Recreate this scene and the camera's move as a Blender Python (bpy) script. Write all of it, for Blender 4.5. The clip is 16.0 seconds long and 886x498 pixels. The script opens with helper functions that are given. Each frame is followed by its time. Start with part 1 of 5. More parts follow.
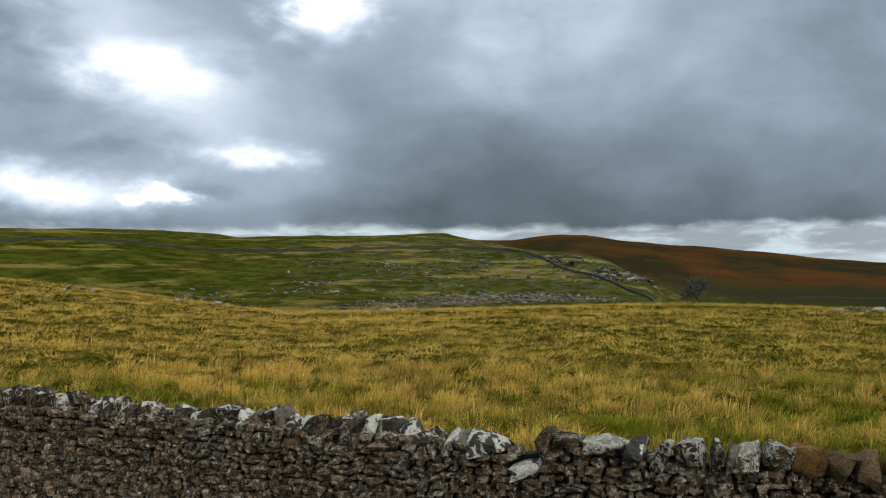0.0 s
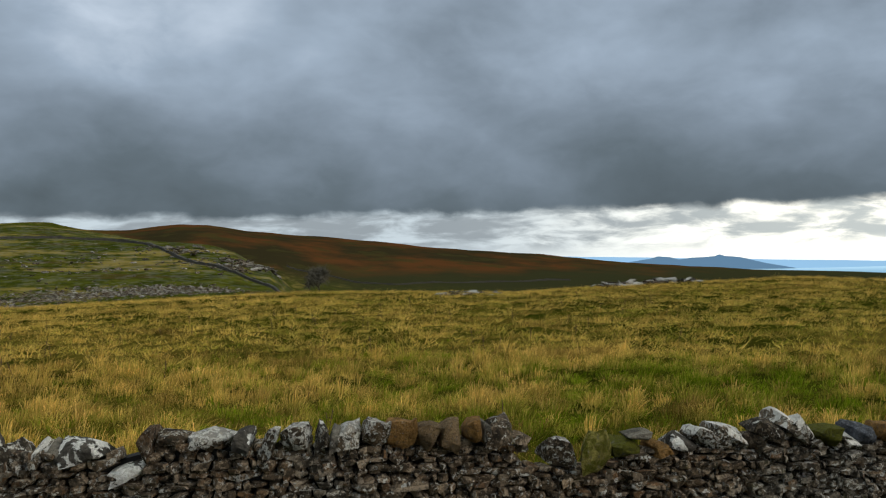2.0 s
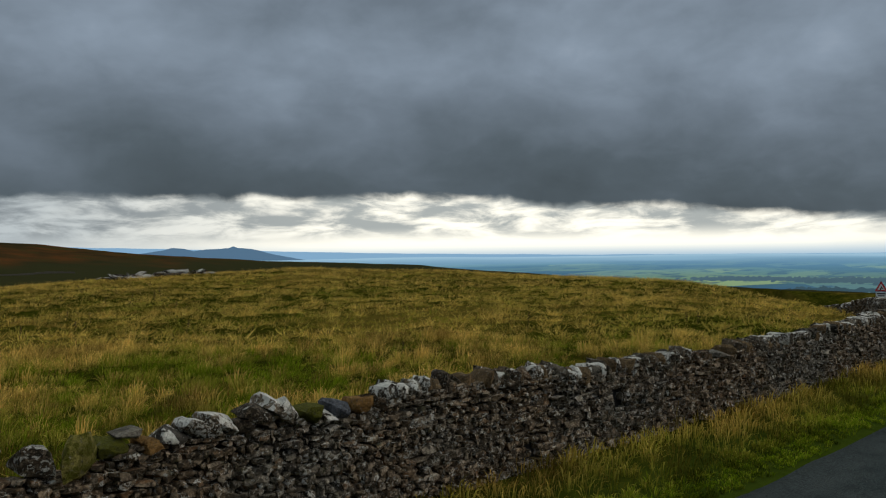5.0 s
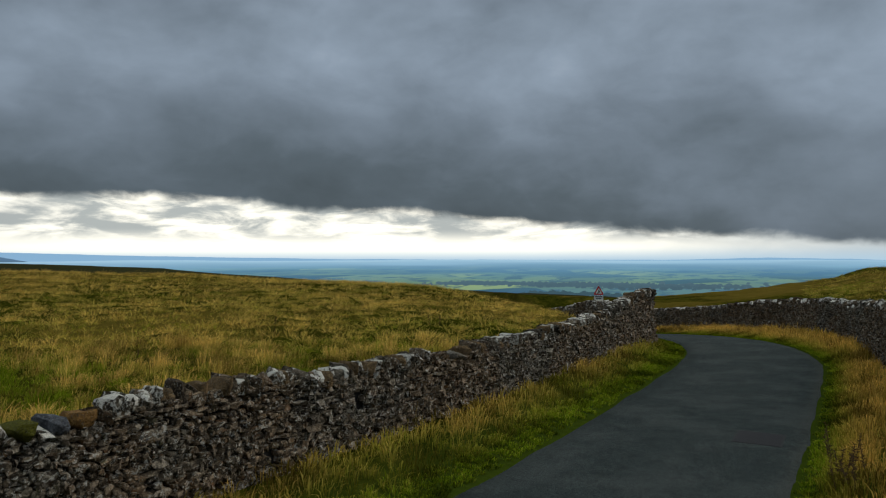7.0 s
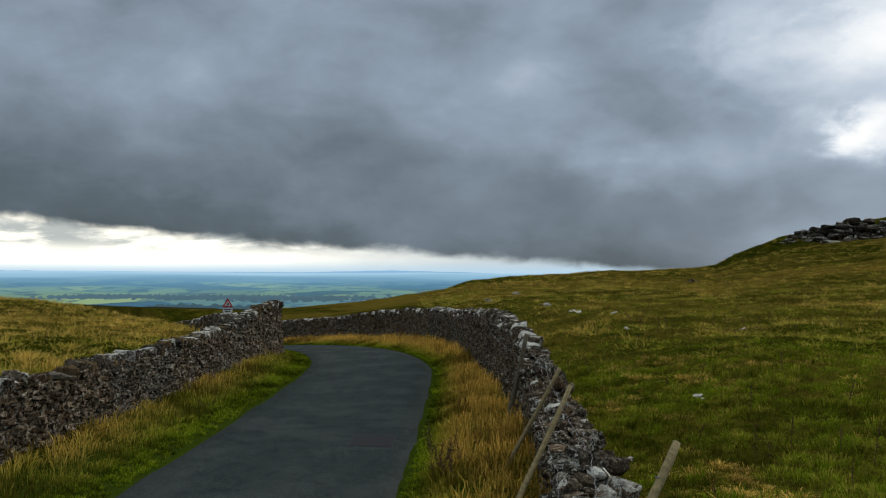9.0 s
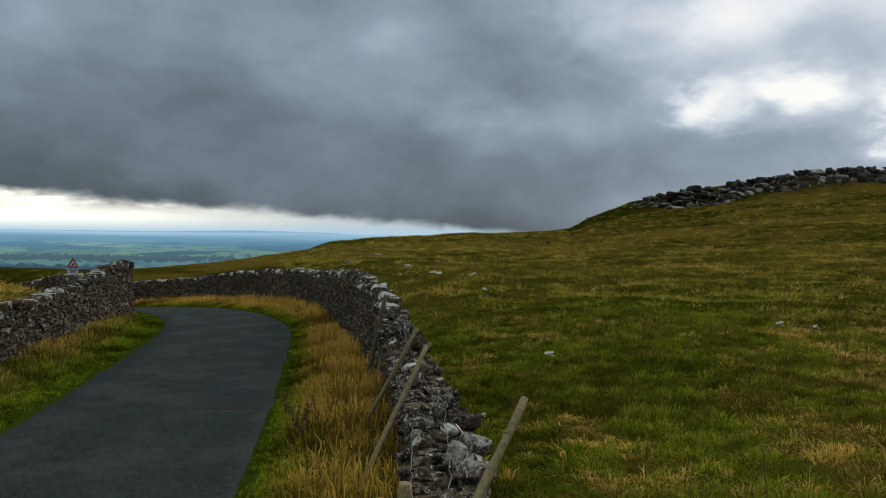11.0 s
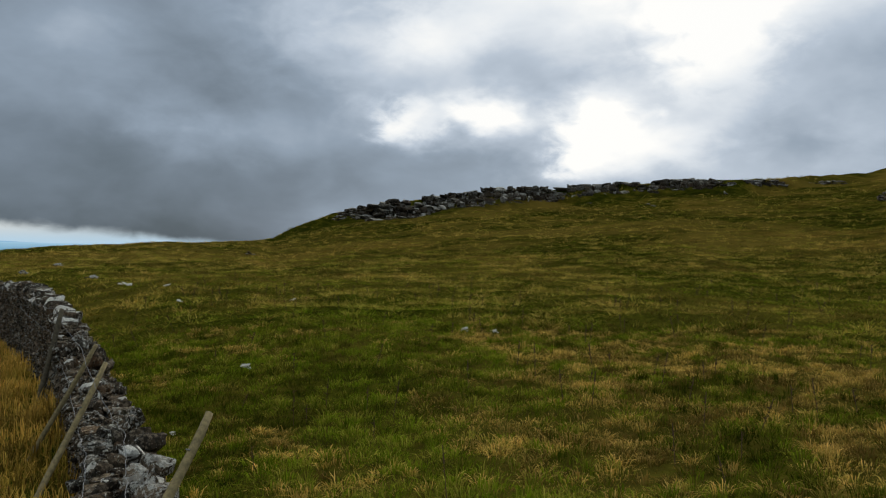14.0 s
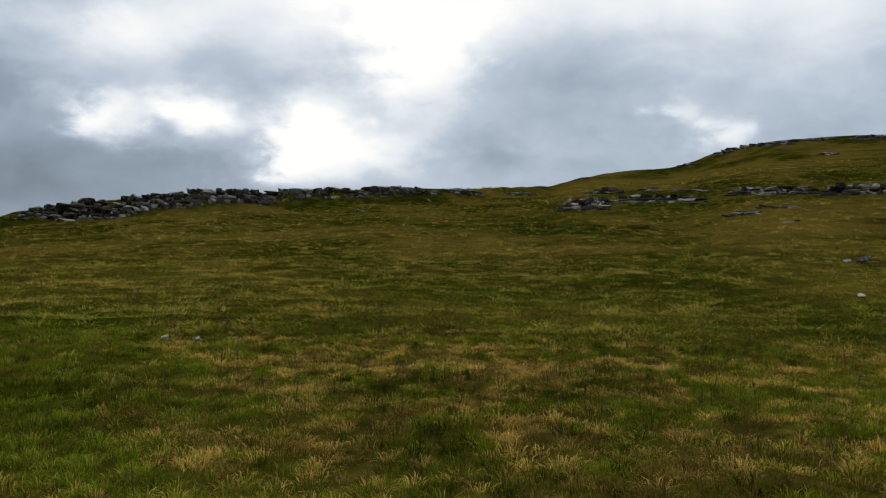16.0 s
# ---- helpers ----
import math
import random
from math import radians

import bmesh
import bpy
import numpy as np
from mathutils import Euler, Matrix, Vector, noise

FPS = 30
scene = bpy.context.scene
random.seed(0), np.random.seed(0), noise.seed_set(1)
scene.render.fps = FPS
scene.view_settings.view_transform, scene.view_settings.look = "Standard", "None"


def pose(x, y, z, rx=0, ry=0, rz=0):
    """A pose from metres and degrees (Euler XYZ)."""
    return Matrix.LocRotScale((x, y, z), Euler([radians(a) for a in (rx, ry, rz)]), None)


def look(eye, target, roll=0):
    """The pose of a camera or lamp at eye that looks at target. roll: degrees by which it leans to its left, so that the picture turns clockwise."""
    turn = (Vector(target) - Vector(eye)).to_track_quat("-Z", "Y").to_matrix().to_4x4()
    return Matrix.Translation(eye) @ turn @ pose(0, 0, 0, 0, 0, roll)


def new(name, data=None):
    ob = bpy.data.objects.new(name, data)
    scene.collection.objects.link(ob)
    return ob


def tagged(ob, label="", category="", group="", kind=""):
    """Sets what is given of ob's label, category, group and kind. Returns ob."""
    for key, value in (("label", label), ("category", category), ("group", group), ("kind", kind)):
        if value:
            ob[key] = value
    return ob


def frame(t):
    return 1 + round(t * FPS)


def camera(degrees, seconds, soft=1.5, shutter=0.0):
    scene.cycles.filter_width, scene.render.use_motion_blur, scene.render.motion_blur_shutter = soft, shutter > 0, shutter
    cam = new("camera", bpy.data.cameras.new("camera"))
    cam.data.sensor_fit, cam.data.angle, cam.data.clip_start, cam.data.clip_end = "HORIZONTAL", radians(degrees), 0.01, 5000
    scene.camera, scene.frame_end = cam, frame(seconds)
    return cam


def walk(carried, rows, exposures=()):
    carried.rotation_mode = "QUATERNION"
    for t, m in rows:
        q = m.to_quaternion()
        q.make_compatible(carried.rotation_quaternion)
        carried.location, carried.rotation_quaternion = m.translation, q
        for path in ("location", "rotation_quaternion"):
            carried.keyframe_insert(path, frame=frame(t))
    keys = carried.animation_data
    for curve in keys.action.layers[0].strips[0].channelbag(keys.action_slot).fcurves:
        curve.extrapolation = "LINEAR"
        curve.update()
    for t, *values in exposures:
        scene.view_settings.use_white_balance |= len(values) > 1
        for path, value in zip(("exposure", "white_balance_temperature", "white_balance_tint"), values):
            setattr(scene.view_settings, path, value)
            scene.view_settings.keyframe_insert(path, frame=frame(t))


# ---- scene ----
# ---------------------------------------------------------------- camera
EYE = 2.76          # eye above the road
ARM = 0.30          # the camera is held this far from the turning body
cam = camera(56.56, 16.0, soft=1.15)
# seconds, yaw, pitch, roll
TURN_ROWS = [
    (0.0, 1.45, 2.10, -0.28),
    (0.5, -5.71, 1.82, 0.11),
    (1.0, -12.23, 1.68, 0.49),
    (1.5, -18.49, 1.51, 0.65),
    (2.0, -24.23, 1.30, 0.82),
    (2.5, -29.93, 1.24, 0.88),
    (3.0, -36.23, 1.17, 0.93),
    (3.5, -42.27, 1.10, 0.76),
    (4.0, -47.73, 0.99, 0.55),
    (4.5, -52.13, 0.85, 0.69),
    (5.0, -57.08, 0.28, 0.70),
    (7.5, -80.09, 0.95, -0.19),
    (8.0, -87.06, 1.41, -0.44),
    (8.5, -93.62, 1.52, -0.43),
    (9.0, -99.44, 1.36, -0.30),
    (11.5, -112.30, -1.27, -1.10),
    (12.0, -117.29, -0.87, -1.22),
    (12.5, -121.81, -0.90, -1.26),
    (13.0, -125.35, -0.94, -1.16),
    (13.5, -127.74, -0.76, -1.20),
    (14.0, -129.36, -0.10, -1.44),
    (14.5, -131.95, 0.20, -1.89),
    (15.0, -136.18, 0.03, -1.62),
    (15.5, -142.46, 0.23, -1.33),
    (16.0, -149.22, 0.74, -1.64),
]
walk(cam, [(t, pose(-ARM * math.sin(radians(yaw)), ARM * math.cos(radians(yaw)), EYE, 90 + pitch, roll, yaw))
           for t, yaw, pitch, roll in TURN_ROWS],
     exposures=[(0.0, 0.35), (2.5, 0.15), (5.0, -0.28), (9.0, 0.0), (11.5, -0.14), (13.0, -0.12), (16.0, -0.07)])

# ---------------------------------------------------------------- small node kit


def nodes_of(name):
    m = bpy.data.materials.new(name)
    m.use_nodes = True
    t = m.node_tree
    return m, t, t.nodes["Principled BSDF"]


def node(t, kind, **kw):
    n = t.nodes.new(kind)
    for k, v in kw.items():
        if k == "inp":
            for key, val in v.items():
                if hasattr(val, "links"):
                    t.links.new(val, n.inputs[key])
                else:
                    n.inputs[key].default_value = val
        elif k == "operation":
            n.operation = v
        elif k == "blend":
            n.blend_type = v
        elif k == "data":
            n.data_type = v
        elif k == "attr":
            n.attribute_name = v
        elif k == "sky":
            n.sky_type = v
        elif k == "feature":
            n.feature = v
    return n


def math_n(t, op, a, b=None, c=None, clamp=False):
    n = node(t, "ShaderNodeMath", operation=op)
    n.use_clamp = clamp
    for i, v in enumerate((a, b, c)):
        if v is None:
            continue
        if hasattr(v, "links"):
            t.links.new(v, n.inputs[i])
        else:
            n.inputs[i].default_value = v
    return n.outputs[0]


def mix_c(t, fac, a, b, blend="MIX"):
    n = node(t, "ShaderNodeMix", data="RGBA")
    n.blend_type = blend
    for i, v in ((0, fac), (6, a), (7, b)):
        if hasattr(v, "links"):
            t.links.new(v, n.inputs[i])
        else:
            n.inputs[i].default_value = v if i == 0 else (*v, 1)
    return n.outputs[2]


def noise_n(t, vec, scale, detail=4, rough=0.55, distort=0.0):
    n = node(t, "ShaderNodeTexNoise", inp={"Scale": scale, "Detail": detail, "Roughness": rough, "Distortion": distort})
    if vec is not None:
        t.links.new(vec, n.inputs["Vector"])
    return n.outputs["Fac"]


def step_n(t, v, lo, hi, a=0.0, b=1.0):
    n = node(t, "ShaderNodeMapRange")
    n.interpolation_type = "SMOOTHSTEP"
    t.links.new(v, n.inputs[0])
    for i, x in ((1, lo), (2, hi), (3, a), (4, b)):
        if hasattr(x, "links"):
            t.links.new(x, n.inputs[i])
        else:
            n.inputs[i].default_value = x
    return n.outputs[0]


# ---------------------------------------------------------------- sky and sun
SUN_BEARING, SUN_EL = 141.0, 20.0
world = bpy.data.worlds.new("overcast")
scene.world = world
world.use_nodes = True


def build_sky():
    t = world.node_tree
    bg = t.nodes["Background"]
    co = node(t, "ShaderNodeTexCoord").outputs["Generated"]
    sep = node(t, "ShaderNodeSeparateXYZ", inp={0: co})
    x, y, z = sep.outputs
    el = math_n(t, "MULTIPLY", math_n(t, "ARCSINE", z), 57.2958)
    bear = math_n(t, "MULTIPLY", math_n(t, "ARCTAN2", x, y), 57.2958)
    flat = node(t, "ShaderNodeCombineXYZ", inp={0: math_n(t, "MULTIPLY", x, 3.0), 1: math_n(t, "MULTIPLY", y, 3.0), 2: math_n(t, "MULTIPLY", z, 5.5)}).outputs[0]
    big = noise_n(t, flat, 0.9, 2, 0.4, 0.5)
    fine = noise_n(t, flat, 2.2, 4, 0.5, 0.3)
    small = noise_n(t, flat, 6.5, 5, 0.55, 0.3)
    lump = math_n(t, "MULTIPLY", math_n(t, "SUBTRACT", big, 0.5), 0.26)
    lump = math_n(t, "ADD", lump, math_n(t, "MULTIPLY", math_n(t, "SUBTRACT", fine, 0.5), 0.20))
    lump = math_n(t, "ADD", lump, math_n(t, "MULTIPLY", math_n(t, "SUBTRACT", small, 0.5), 0.07))

    warp = math_n(t, "SUBTRACT", noise_n(t, flat, 3.2, 5, 0.55), 0.5)
    bear_w = math_n(t, "ADD", bear, math_n(t, "MULTIPLY", math_n(t, "SUBTRACT", small, 0.5), 7.0))
    el_w = math_n(t, "ADD", el, math_n(t, "MULTIPLY", warp, 4.0))

    def blob(b0, e0, wb, we):
        db = math_n(t, "DIVIDE", math_n(t, "SUBTRACT", bear_w, b0), wb)
        de = math_n(t, "DIVIDE", math_n(t, "SUBTRACT", el_w, e0), we)
        q = math_n(t, "ADD", math_n(t, "MULTIPLY", db, db), math_n(t, "MULTIPLY", de, de))
        return math_n(t, "EXPONENT", math_n(t, "MULTIPLY", q, -1.0))

    # the deck is thickest low over the plain, thinner overhead, in the west and round the sun
    deck = math_n(t, "ADD", step_n(t, el, 2.0, 14.0, 0.335, 0.57), step_n(t, el, 15.0, 24.0, 0.0, 0.04))
    sunny = math_n(t, "ADD", step_n(t, bear, 112.0, 140.0, 0.49, 0.63), step_n(t, el, 9.0, 17.0, 0.0, 0.10))
    west = math_n(t, "ADD", step_n(t, el, 3.0, 8.0, 0.43, 0.53), step_n(t, el, 15.0, 22.0, 0.0, 0.07))
    thick = math_n(t, "ADD", deck, math_n(t, "MULTIPLY", math_n(t, "SUBTRACT", sunny, deck), step_n(t, bear, 104.0, 128.0)))
    thick = math_n(t, "ADD", thick, math_n(t, "MULTIPLY", math_n(t, "SUBTRACT", west, deck), step_n(t, bear, 3.0, -13.0)))
    # breaks and heavier banks: bearing, height, half-widths, how much thinner
    cover = math_n(t, "ADD", thick, lump)
    for b0, e0, wb, we, amount in ((147.5, 15, 4.0, 6, 0.26), (140, 8.6, 2.6, 2.2, 0.28), (138.4, 6.3, 1.6, 1.6, 0.14), (131.8, 9.1, 3.2, 1.1, 0.24), (126.5, 8.6, 1.9, 1.5, 0.21), (132, 10, 9, 3, 0.08), (127, 13.5, 9, 4, 0.06), (143.5, 7, 4, 2, 0.18),
                                   (148, 17.8, 22, 3, 0.13), (129, 15, 4, 2, 0.10), (167.8, 8.7, 1.6, 1.4, 0.16), (164.9, 10.2, 1.5, 1.3, 0.10), (134, 12, 5, 1.4, -0.06), (130.6, 6.0, 4, 1.4, -0.06),
                                   (152.5, 7.2, 3, 2, -0.03), (121.5, 13, 6, 3, 0.06), (114.6, 7.4, 6, 1.6, 0.09), (103, 6, 10, 3, -0.02), (-21.8, 13.6, 4.8, 1.9, 0.25), (-10, 18.4, 3.0, 2.8, 0.29), (-28, 5.4, 7, 1.4, 0.32),
                                   (-20.6, 5.6, 1.6, 0.8, 0.34), (-13.7, 8.3, 3.5, 0.7, 0.18), (-17, 11.5, 7, 3.5, 0.12), (-25, 8.0, 6, 1.0, -0.05), (-6.7, 4.9, 7, 0.9, -0.05), (99, 8, 18, 7, 0.05), (14, 5, 22, 3, 0.045), (97, 3.5, 16, 3, 0.06), (-17.4, 5.9, 2, 0.6, -0.08),
                                   (8, 16.5, 8, 4, 0.06), (-25, 17, 6, 3, 0.14)):
        cover = math_n(t, "ADD", cover, math_n(t, "MULTIPLY", blob(b0, e0, wb, we), amount))
    ramp = node(t, "ShaderNodeValToRGB", inp={0: cover})
    els = ramp.color_ramp.elements
    els[0].position, els[0].color = 0.30, (0.068, 0.088, 0.101, 1)
    els[1].position, els[1].color = 0.88, (1.05, 1.05, 1.03, 1)
    for p, c in ((0.40, (0.106, 0.137, 0.163)), (0.50, (0.185, 0.232, 0.286)), (0.60, (0.298, 0.370, 0.458)), (0.70, (0.51, 0.59, 0.69)), (0.79, (0.81, 0.86, 0.91))):
        e = els.new(p)
        e.color = (*c, 1)
    col = ramp.outputs[0]
    # the clear strip under the cloud deck
    wob = math_n(t, "ADD", math_n(t, "MULTIPLY", math_n(t, "SUBTRACT", small, 0.5), 1.3), math_n(t, "MULTIPLY", math_n(t, "SUBTRACT", fine, 0.5), 0.9))
    off = math_n(t, "SUBTRACT", bear, 54.0)
    top = math_n(t, "SUBTRACT", 4.1, math_n(t, "MAXIMUM", math_n(t, "MULTIPLY", off, 0.066), math_n(t, "MULTIPLY", off, -0.010)))
    edge = math_n(t, "ADD", math_n(t, "SUBTRACT", top, el), wob)
    strip = step_n(t, edge, -0.30, 0.50)
    band = node(t, "ShaderNodeCombineXYZ", inp={0: math_n(t, "MULTIPLY", bear, 0.21), 1: math_n(t, "MULTIPLY", el, 0.85), 2: 3.0}).outputs[0]
    wisps = math_n(t, "MULTIPLY", step_n(t, noise_n(t, band, 1.0, 5, 0.58, 0.4), 0.36, 0.60), step_n(t, el, 0.5, 1.9))
    glow = mix_c(t, step_n(t, blob(66, 1.5, 32, 30), 0.1, 0.9), (0.50, 0.58, 0.63), (1.45, 1.40, 1.22))
    low = mix_c(t, wisps, glow, mix_c(t, step_n(t, blob(66, 1.5, 32, 30), 0.1, 0.9), (0.27, 0.31, 0.34), (0.50, 0.54, 0.53)))
    low = mix_c(t, step_n(t, el, 0.8, -0.5), low, (0.48, 0.68, 0.84))
    col = mix_c(t, strip, col, low)
    # a clear-sky dome behind it all shows faintly where the cover is thin
    sky = node(t, "ShaderNodeTexSky", sky="NISHITA")
    sky.sun_disc, sky.sun_elevation, sky.sun_rotation = False, radians(SUN_EL), radians(SUN_BEARING)
    dome = mix_c(t, 1.0, sky.outputs[0], (0.1, 0.1, 0.1), "MULTIPLY")
    col = mix_c(t, 0.01, col, dome)
    # an overcast dome is brighter towards the zenith
    gain = step_n(t, el, 22.0, 70.0, 1.0, 1.95)
    col = mix_c(t, step_n(t, el, 22.0, 60.0), col, mix_c(t, 1.0, col, (1.12, 1.0, 0.78), "MULTIPLY"))
    vm = node(t, "ShaderNodeVectorMath", operation="SCALE", inp={0: col, 3: gain})
    t.links.new(vm.outputs[0], bg.inputs[0])
    bg.inputs[1].default_value = 1.0


build_sky()
sun = new("sun", bpy.data.lights.new("sun", "SUN"))
sun.data.energy, sun.data.angle, sun.data.color = 0.8, radians(22), (1.0, 0.93, 0.80)
sb, se = radians(SUN_BEARING), radians(SUN_EL)
sun.matrix_basis = look((0, 0, 60), (-math.sin(sb) * math.cos(se), -math.cos(sb) * math.cos(se), 60 - math.sin(se)))

# ---------------------------------------------------------------- materials


def tex_xyz(t):
    return node(t, "ShaderNodeTexCoord").outputs["Object"]


def pos_xyz(t):
    return node(t, "ShaderNodeNewGeometry").outputs["Position"]


def bump(t, bsdf, height, strength, dist):
    n = node(t, "ShaderNodeBump", inp={"Strength": strength, "Distance": dist, "Height": height})
    t.links.new(n.outputs[0], bsdf.inputs["Normal"])


def island_rand(t, pieces):
    if pieces:
        return node(t, "ShaderNodeObjectInfo").outputs["Random"]
    return node(t, "ShaderNodeNewGeometry").outputs["Random Per Island"]


def stone_material(name, pieces, pale=0.0, dark=0.76, caps=0.0):
    """Weathered limestone with lichen; one value per stone."""
    m, t, b = nodes_of(name)
    p = pos_xyz(t)
    rnd = island_rand(t, pieces)
    other = math_n(t, "FRACT", math_n(t, "MULTIPLY", rnd, 7.31))
    ramp = node(t, "ShaderNodeValToRGB", inp={0: rnd})
    e = ramp.color_ramp.elements
    e[0].position, e[0].color = 0.0, (0.060 * dark, 0.050 * dark, 0.038 * dark, 1)
    e[1].position, e[1].color = 1.0, (0.52 * dark, 0.48 * dark, 0.40 * dark, 1)
    for q, c in ((0.25, (0.12, 0.098, 0.070)), (0.45, (0.20, 0.165, 0.118)), (0.55, (0.20, 0.120, 0.062)), (0.64, (0.27, 0.212, 0.140)), (0.74, (0.135, 0.117, 0.092)), (0.90, (0.37, 0.325, 0.255))):
        k = e.new(q)
        k.color = (*[v * dark for v in c], 1)
    grain, blot, fine = noise_n(t, p, 48, 6, 0.7), noise_n(t, p, 11, 5, 0.62, 0.3), noise_n(t, p, 130, 4, 0.7)
    col = mix_c(t, step_n(t, blot, 0.43, 0.62), ramp.outputs[0], [v * dark for v in (0.042, 0.036, 0.027)])
    col = mix_c(t, step_n(t, noise_n(t, p, 23, 5, 0.65), 0.50, 0.60, 0, 0.7), col, [v * dark for v in (0.50, 0.455, 0.375)])
    brown = step_n(t, noise_n(t, p, 0.45, 3, 0.6), 0.34, 0.54, 0, 0.75)
    col = mix_c(t, brown, col, mix_c(t, 1.0, col, (1.22, 0.95, 0.72), "MULTIPLY"))
    # crusts of pale lichen, on some stones more than on others
    edge = math_n(t, "SUBTRACT", 0.645 - pale * 0.05, math_n(t, "MULTIPLY", other, 0.13 + pale * 0.05))
    crust = noise_n(t, p, 21, 5, 0.68, 0.8)
    lich = step_n(t, math_n(t, "SUBTRACT", crust, edge), 0.0, 0.035)
    col = mix_c(t, math_n(t, "MULTIPLY", lich, 0.85), col, (0.60, 0.58, 0.52))
    moss = step_n(t, noise_n(t, p, 5.5, 5, 0.65), 0.58, 0.72)
    col = mix_c(t, math_n(t, "MULTIPLY", moss, 0.5), col, (0.075, 0.07, 0.022))
    col = mix_c(t, step_n(t, grain, 0.30, 0.62, 0.75, 0.0), col, (0.020, 0.019, 0.016))
    # whitish patches by noise, likelier on faces that point up
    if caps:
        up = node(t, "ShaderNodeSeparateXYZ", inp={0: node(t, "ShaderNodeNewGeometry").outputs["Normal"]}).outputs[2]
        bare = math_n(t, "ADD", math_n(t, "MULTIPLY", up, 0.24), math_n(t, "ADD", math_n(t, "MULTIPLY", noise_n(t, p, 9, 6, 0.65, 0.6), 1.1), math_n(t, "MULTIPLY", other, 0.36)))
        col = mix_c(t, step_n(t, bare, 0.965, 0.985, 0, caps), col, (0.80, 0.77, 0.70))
    t.links.new(col, b.inputs["Base Color"])
    b.inputs["Roughness"].default_value = 0.95
    b.inputs["Specular IOR Level"].default_value = 0.15
    rough = math_n(t, "ADD", math_n(t, "ADD", math_n(t, "MULTIPLY", fine, 0.35), grain), math_n(t, "MULTIPLY", blot, 2.0))
    bump(t, b, rough, 0.7, 0.02)
    return m


def tinted_stone(name, rgb, moss=0.0, deep=0.32):
    m, t, b = nodes_of(name)
    p = pos_xyz(t)
    grain, blot = noise_n(t, p, 48, 6, 0.7), noise_n(t, p, 9, 5, 0.65, 0.4)
    col = mix_c(t, step_n(t, blot, 0.35, 0.65), rgb, [v * deep for v in rgb])
    col = mix_c(t, step_n(t, noise_n(t, p, 26, 5, 0.65), 0.55, 0.66, 0, 0.55), col, (0.12, 0.11, 0.095))
    col = mix_c(t, step_n(t, noise_n(t, p, 21, 5, 0.68, 0.8), 0.62, 0.66, 0, 0.6), col, (0.42, 0.41, 0.37))
    if moss:
        col = mix_c(t, step_n(t, noise_n(t, p, 11, 4), 0.55 - moss * 0.3, 0.7 - moss * 0.3), col, (0.10, 0.10, 0.010))
    col = mix_c(t, step_n(t, grain, 0.30, 0.60, 0.6, 0.0), col, [v * 0.15 for v in rgb])
    t.links.new(col, b.inputs["Base Color"])
    b.inputs["Roughness"].default_value = 0.95
    b.inputs["Specular IOR Level"].default_value = 0.15
    bump(t, b, math_n(t, "ADD", grain, math_n(t, "MULTIPLY", blot, 2.0)), 1.0, 0.03)
    return m


def lichen_stone(name, rgb, share=0.5):
    """A dark stone under crisp crusts of white lichen."""
    m, t, b = nodes_of(name)
    p = pos_xyz(t)
    grain, blot = noise_n(t, p, 48, 6, 0.7), noise_n(t, p, 9, 5, 0.65, 0.4)
    col = mix_c(t, step_n(t, blot, 0.35, 0.65), rgb, [v * 0.4 for v in rgb])
    col = mix_c(t, step_n(t, grain, 0.30, 0.60, 0.6, 0.0), col, [v * 0.15 for v in rgb])
    rnd = island_rand(t, True)
    crust = math_n(t, "ADD", noise_n(t, p, 7.5, 6, 0.62, 0.5), math_n(t, "MULTIPLY", math_n(t, "SUBTRACT", rnd, 0.5), 0.14))
    white = mix_c(t, step_n(t, grain, 0.38, 0.60), (0.62, 0.59, 0.53), (0.88, 0.86, 0.80))
    col = mix_c(t, step_n(t, crust, 1 - share - 0.015, 1 - share + 0.025), col, white)
    t.links.new(col, b.inputs["Base Color"])
    b.inputs["Roughness"].default_value = 0.95
    b.inputs["Specular IOR Level"].default_value = 0.15
    bump(t, b, math_n(t, "ADD", grain, math_n(t, "MULTIPLY", blot, 2.0)), 1.0, 0.03)
    return m


def plain_material(name, rgb, rough=0.8, metal=0.0, var=0.3, scale=30, bumps=0.2):
    m, t, b = nodes_of(name)
    p = tex_xyz(t)
    n = noise_n(t, p, scale, 5, 0.6)
    col = mix_c(t, step_n(t, n, 0.3, 0.72), rgb, [v * (1 - var) for v in rgb])
    t.links.new(col, b.inputs["Base Color"])
    b.inputs["Roughness"].default_value, b.inputs["Metallic"].default_value = rough, metal
    bump(t, b, n, bumps, 0.01)
    return m


RUST = (0.20, 0.11, 0.026)


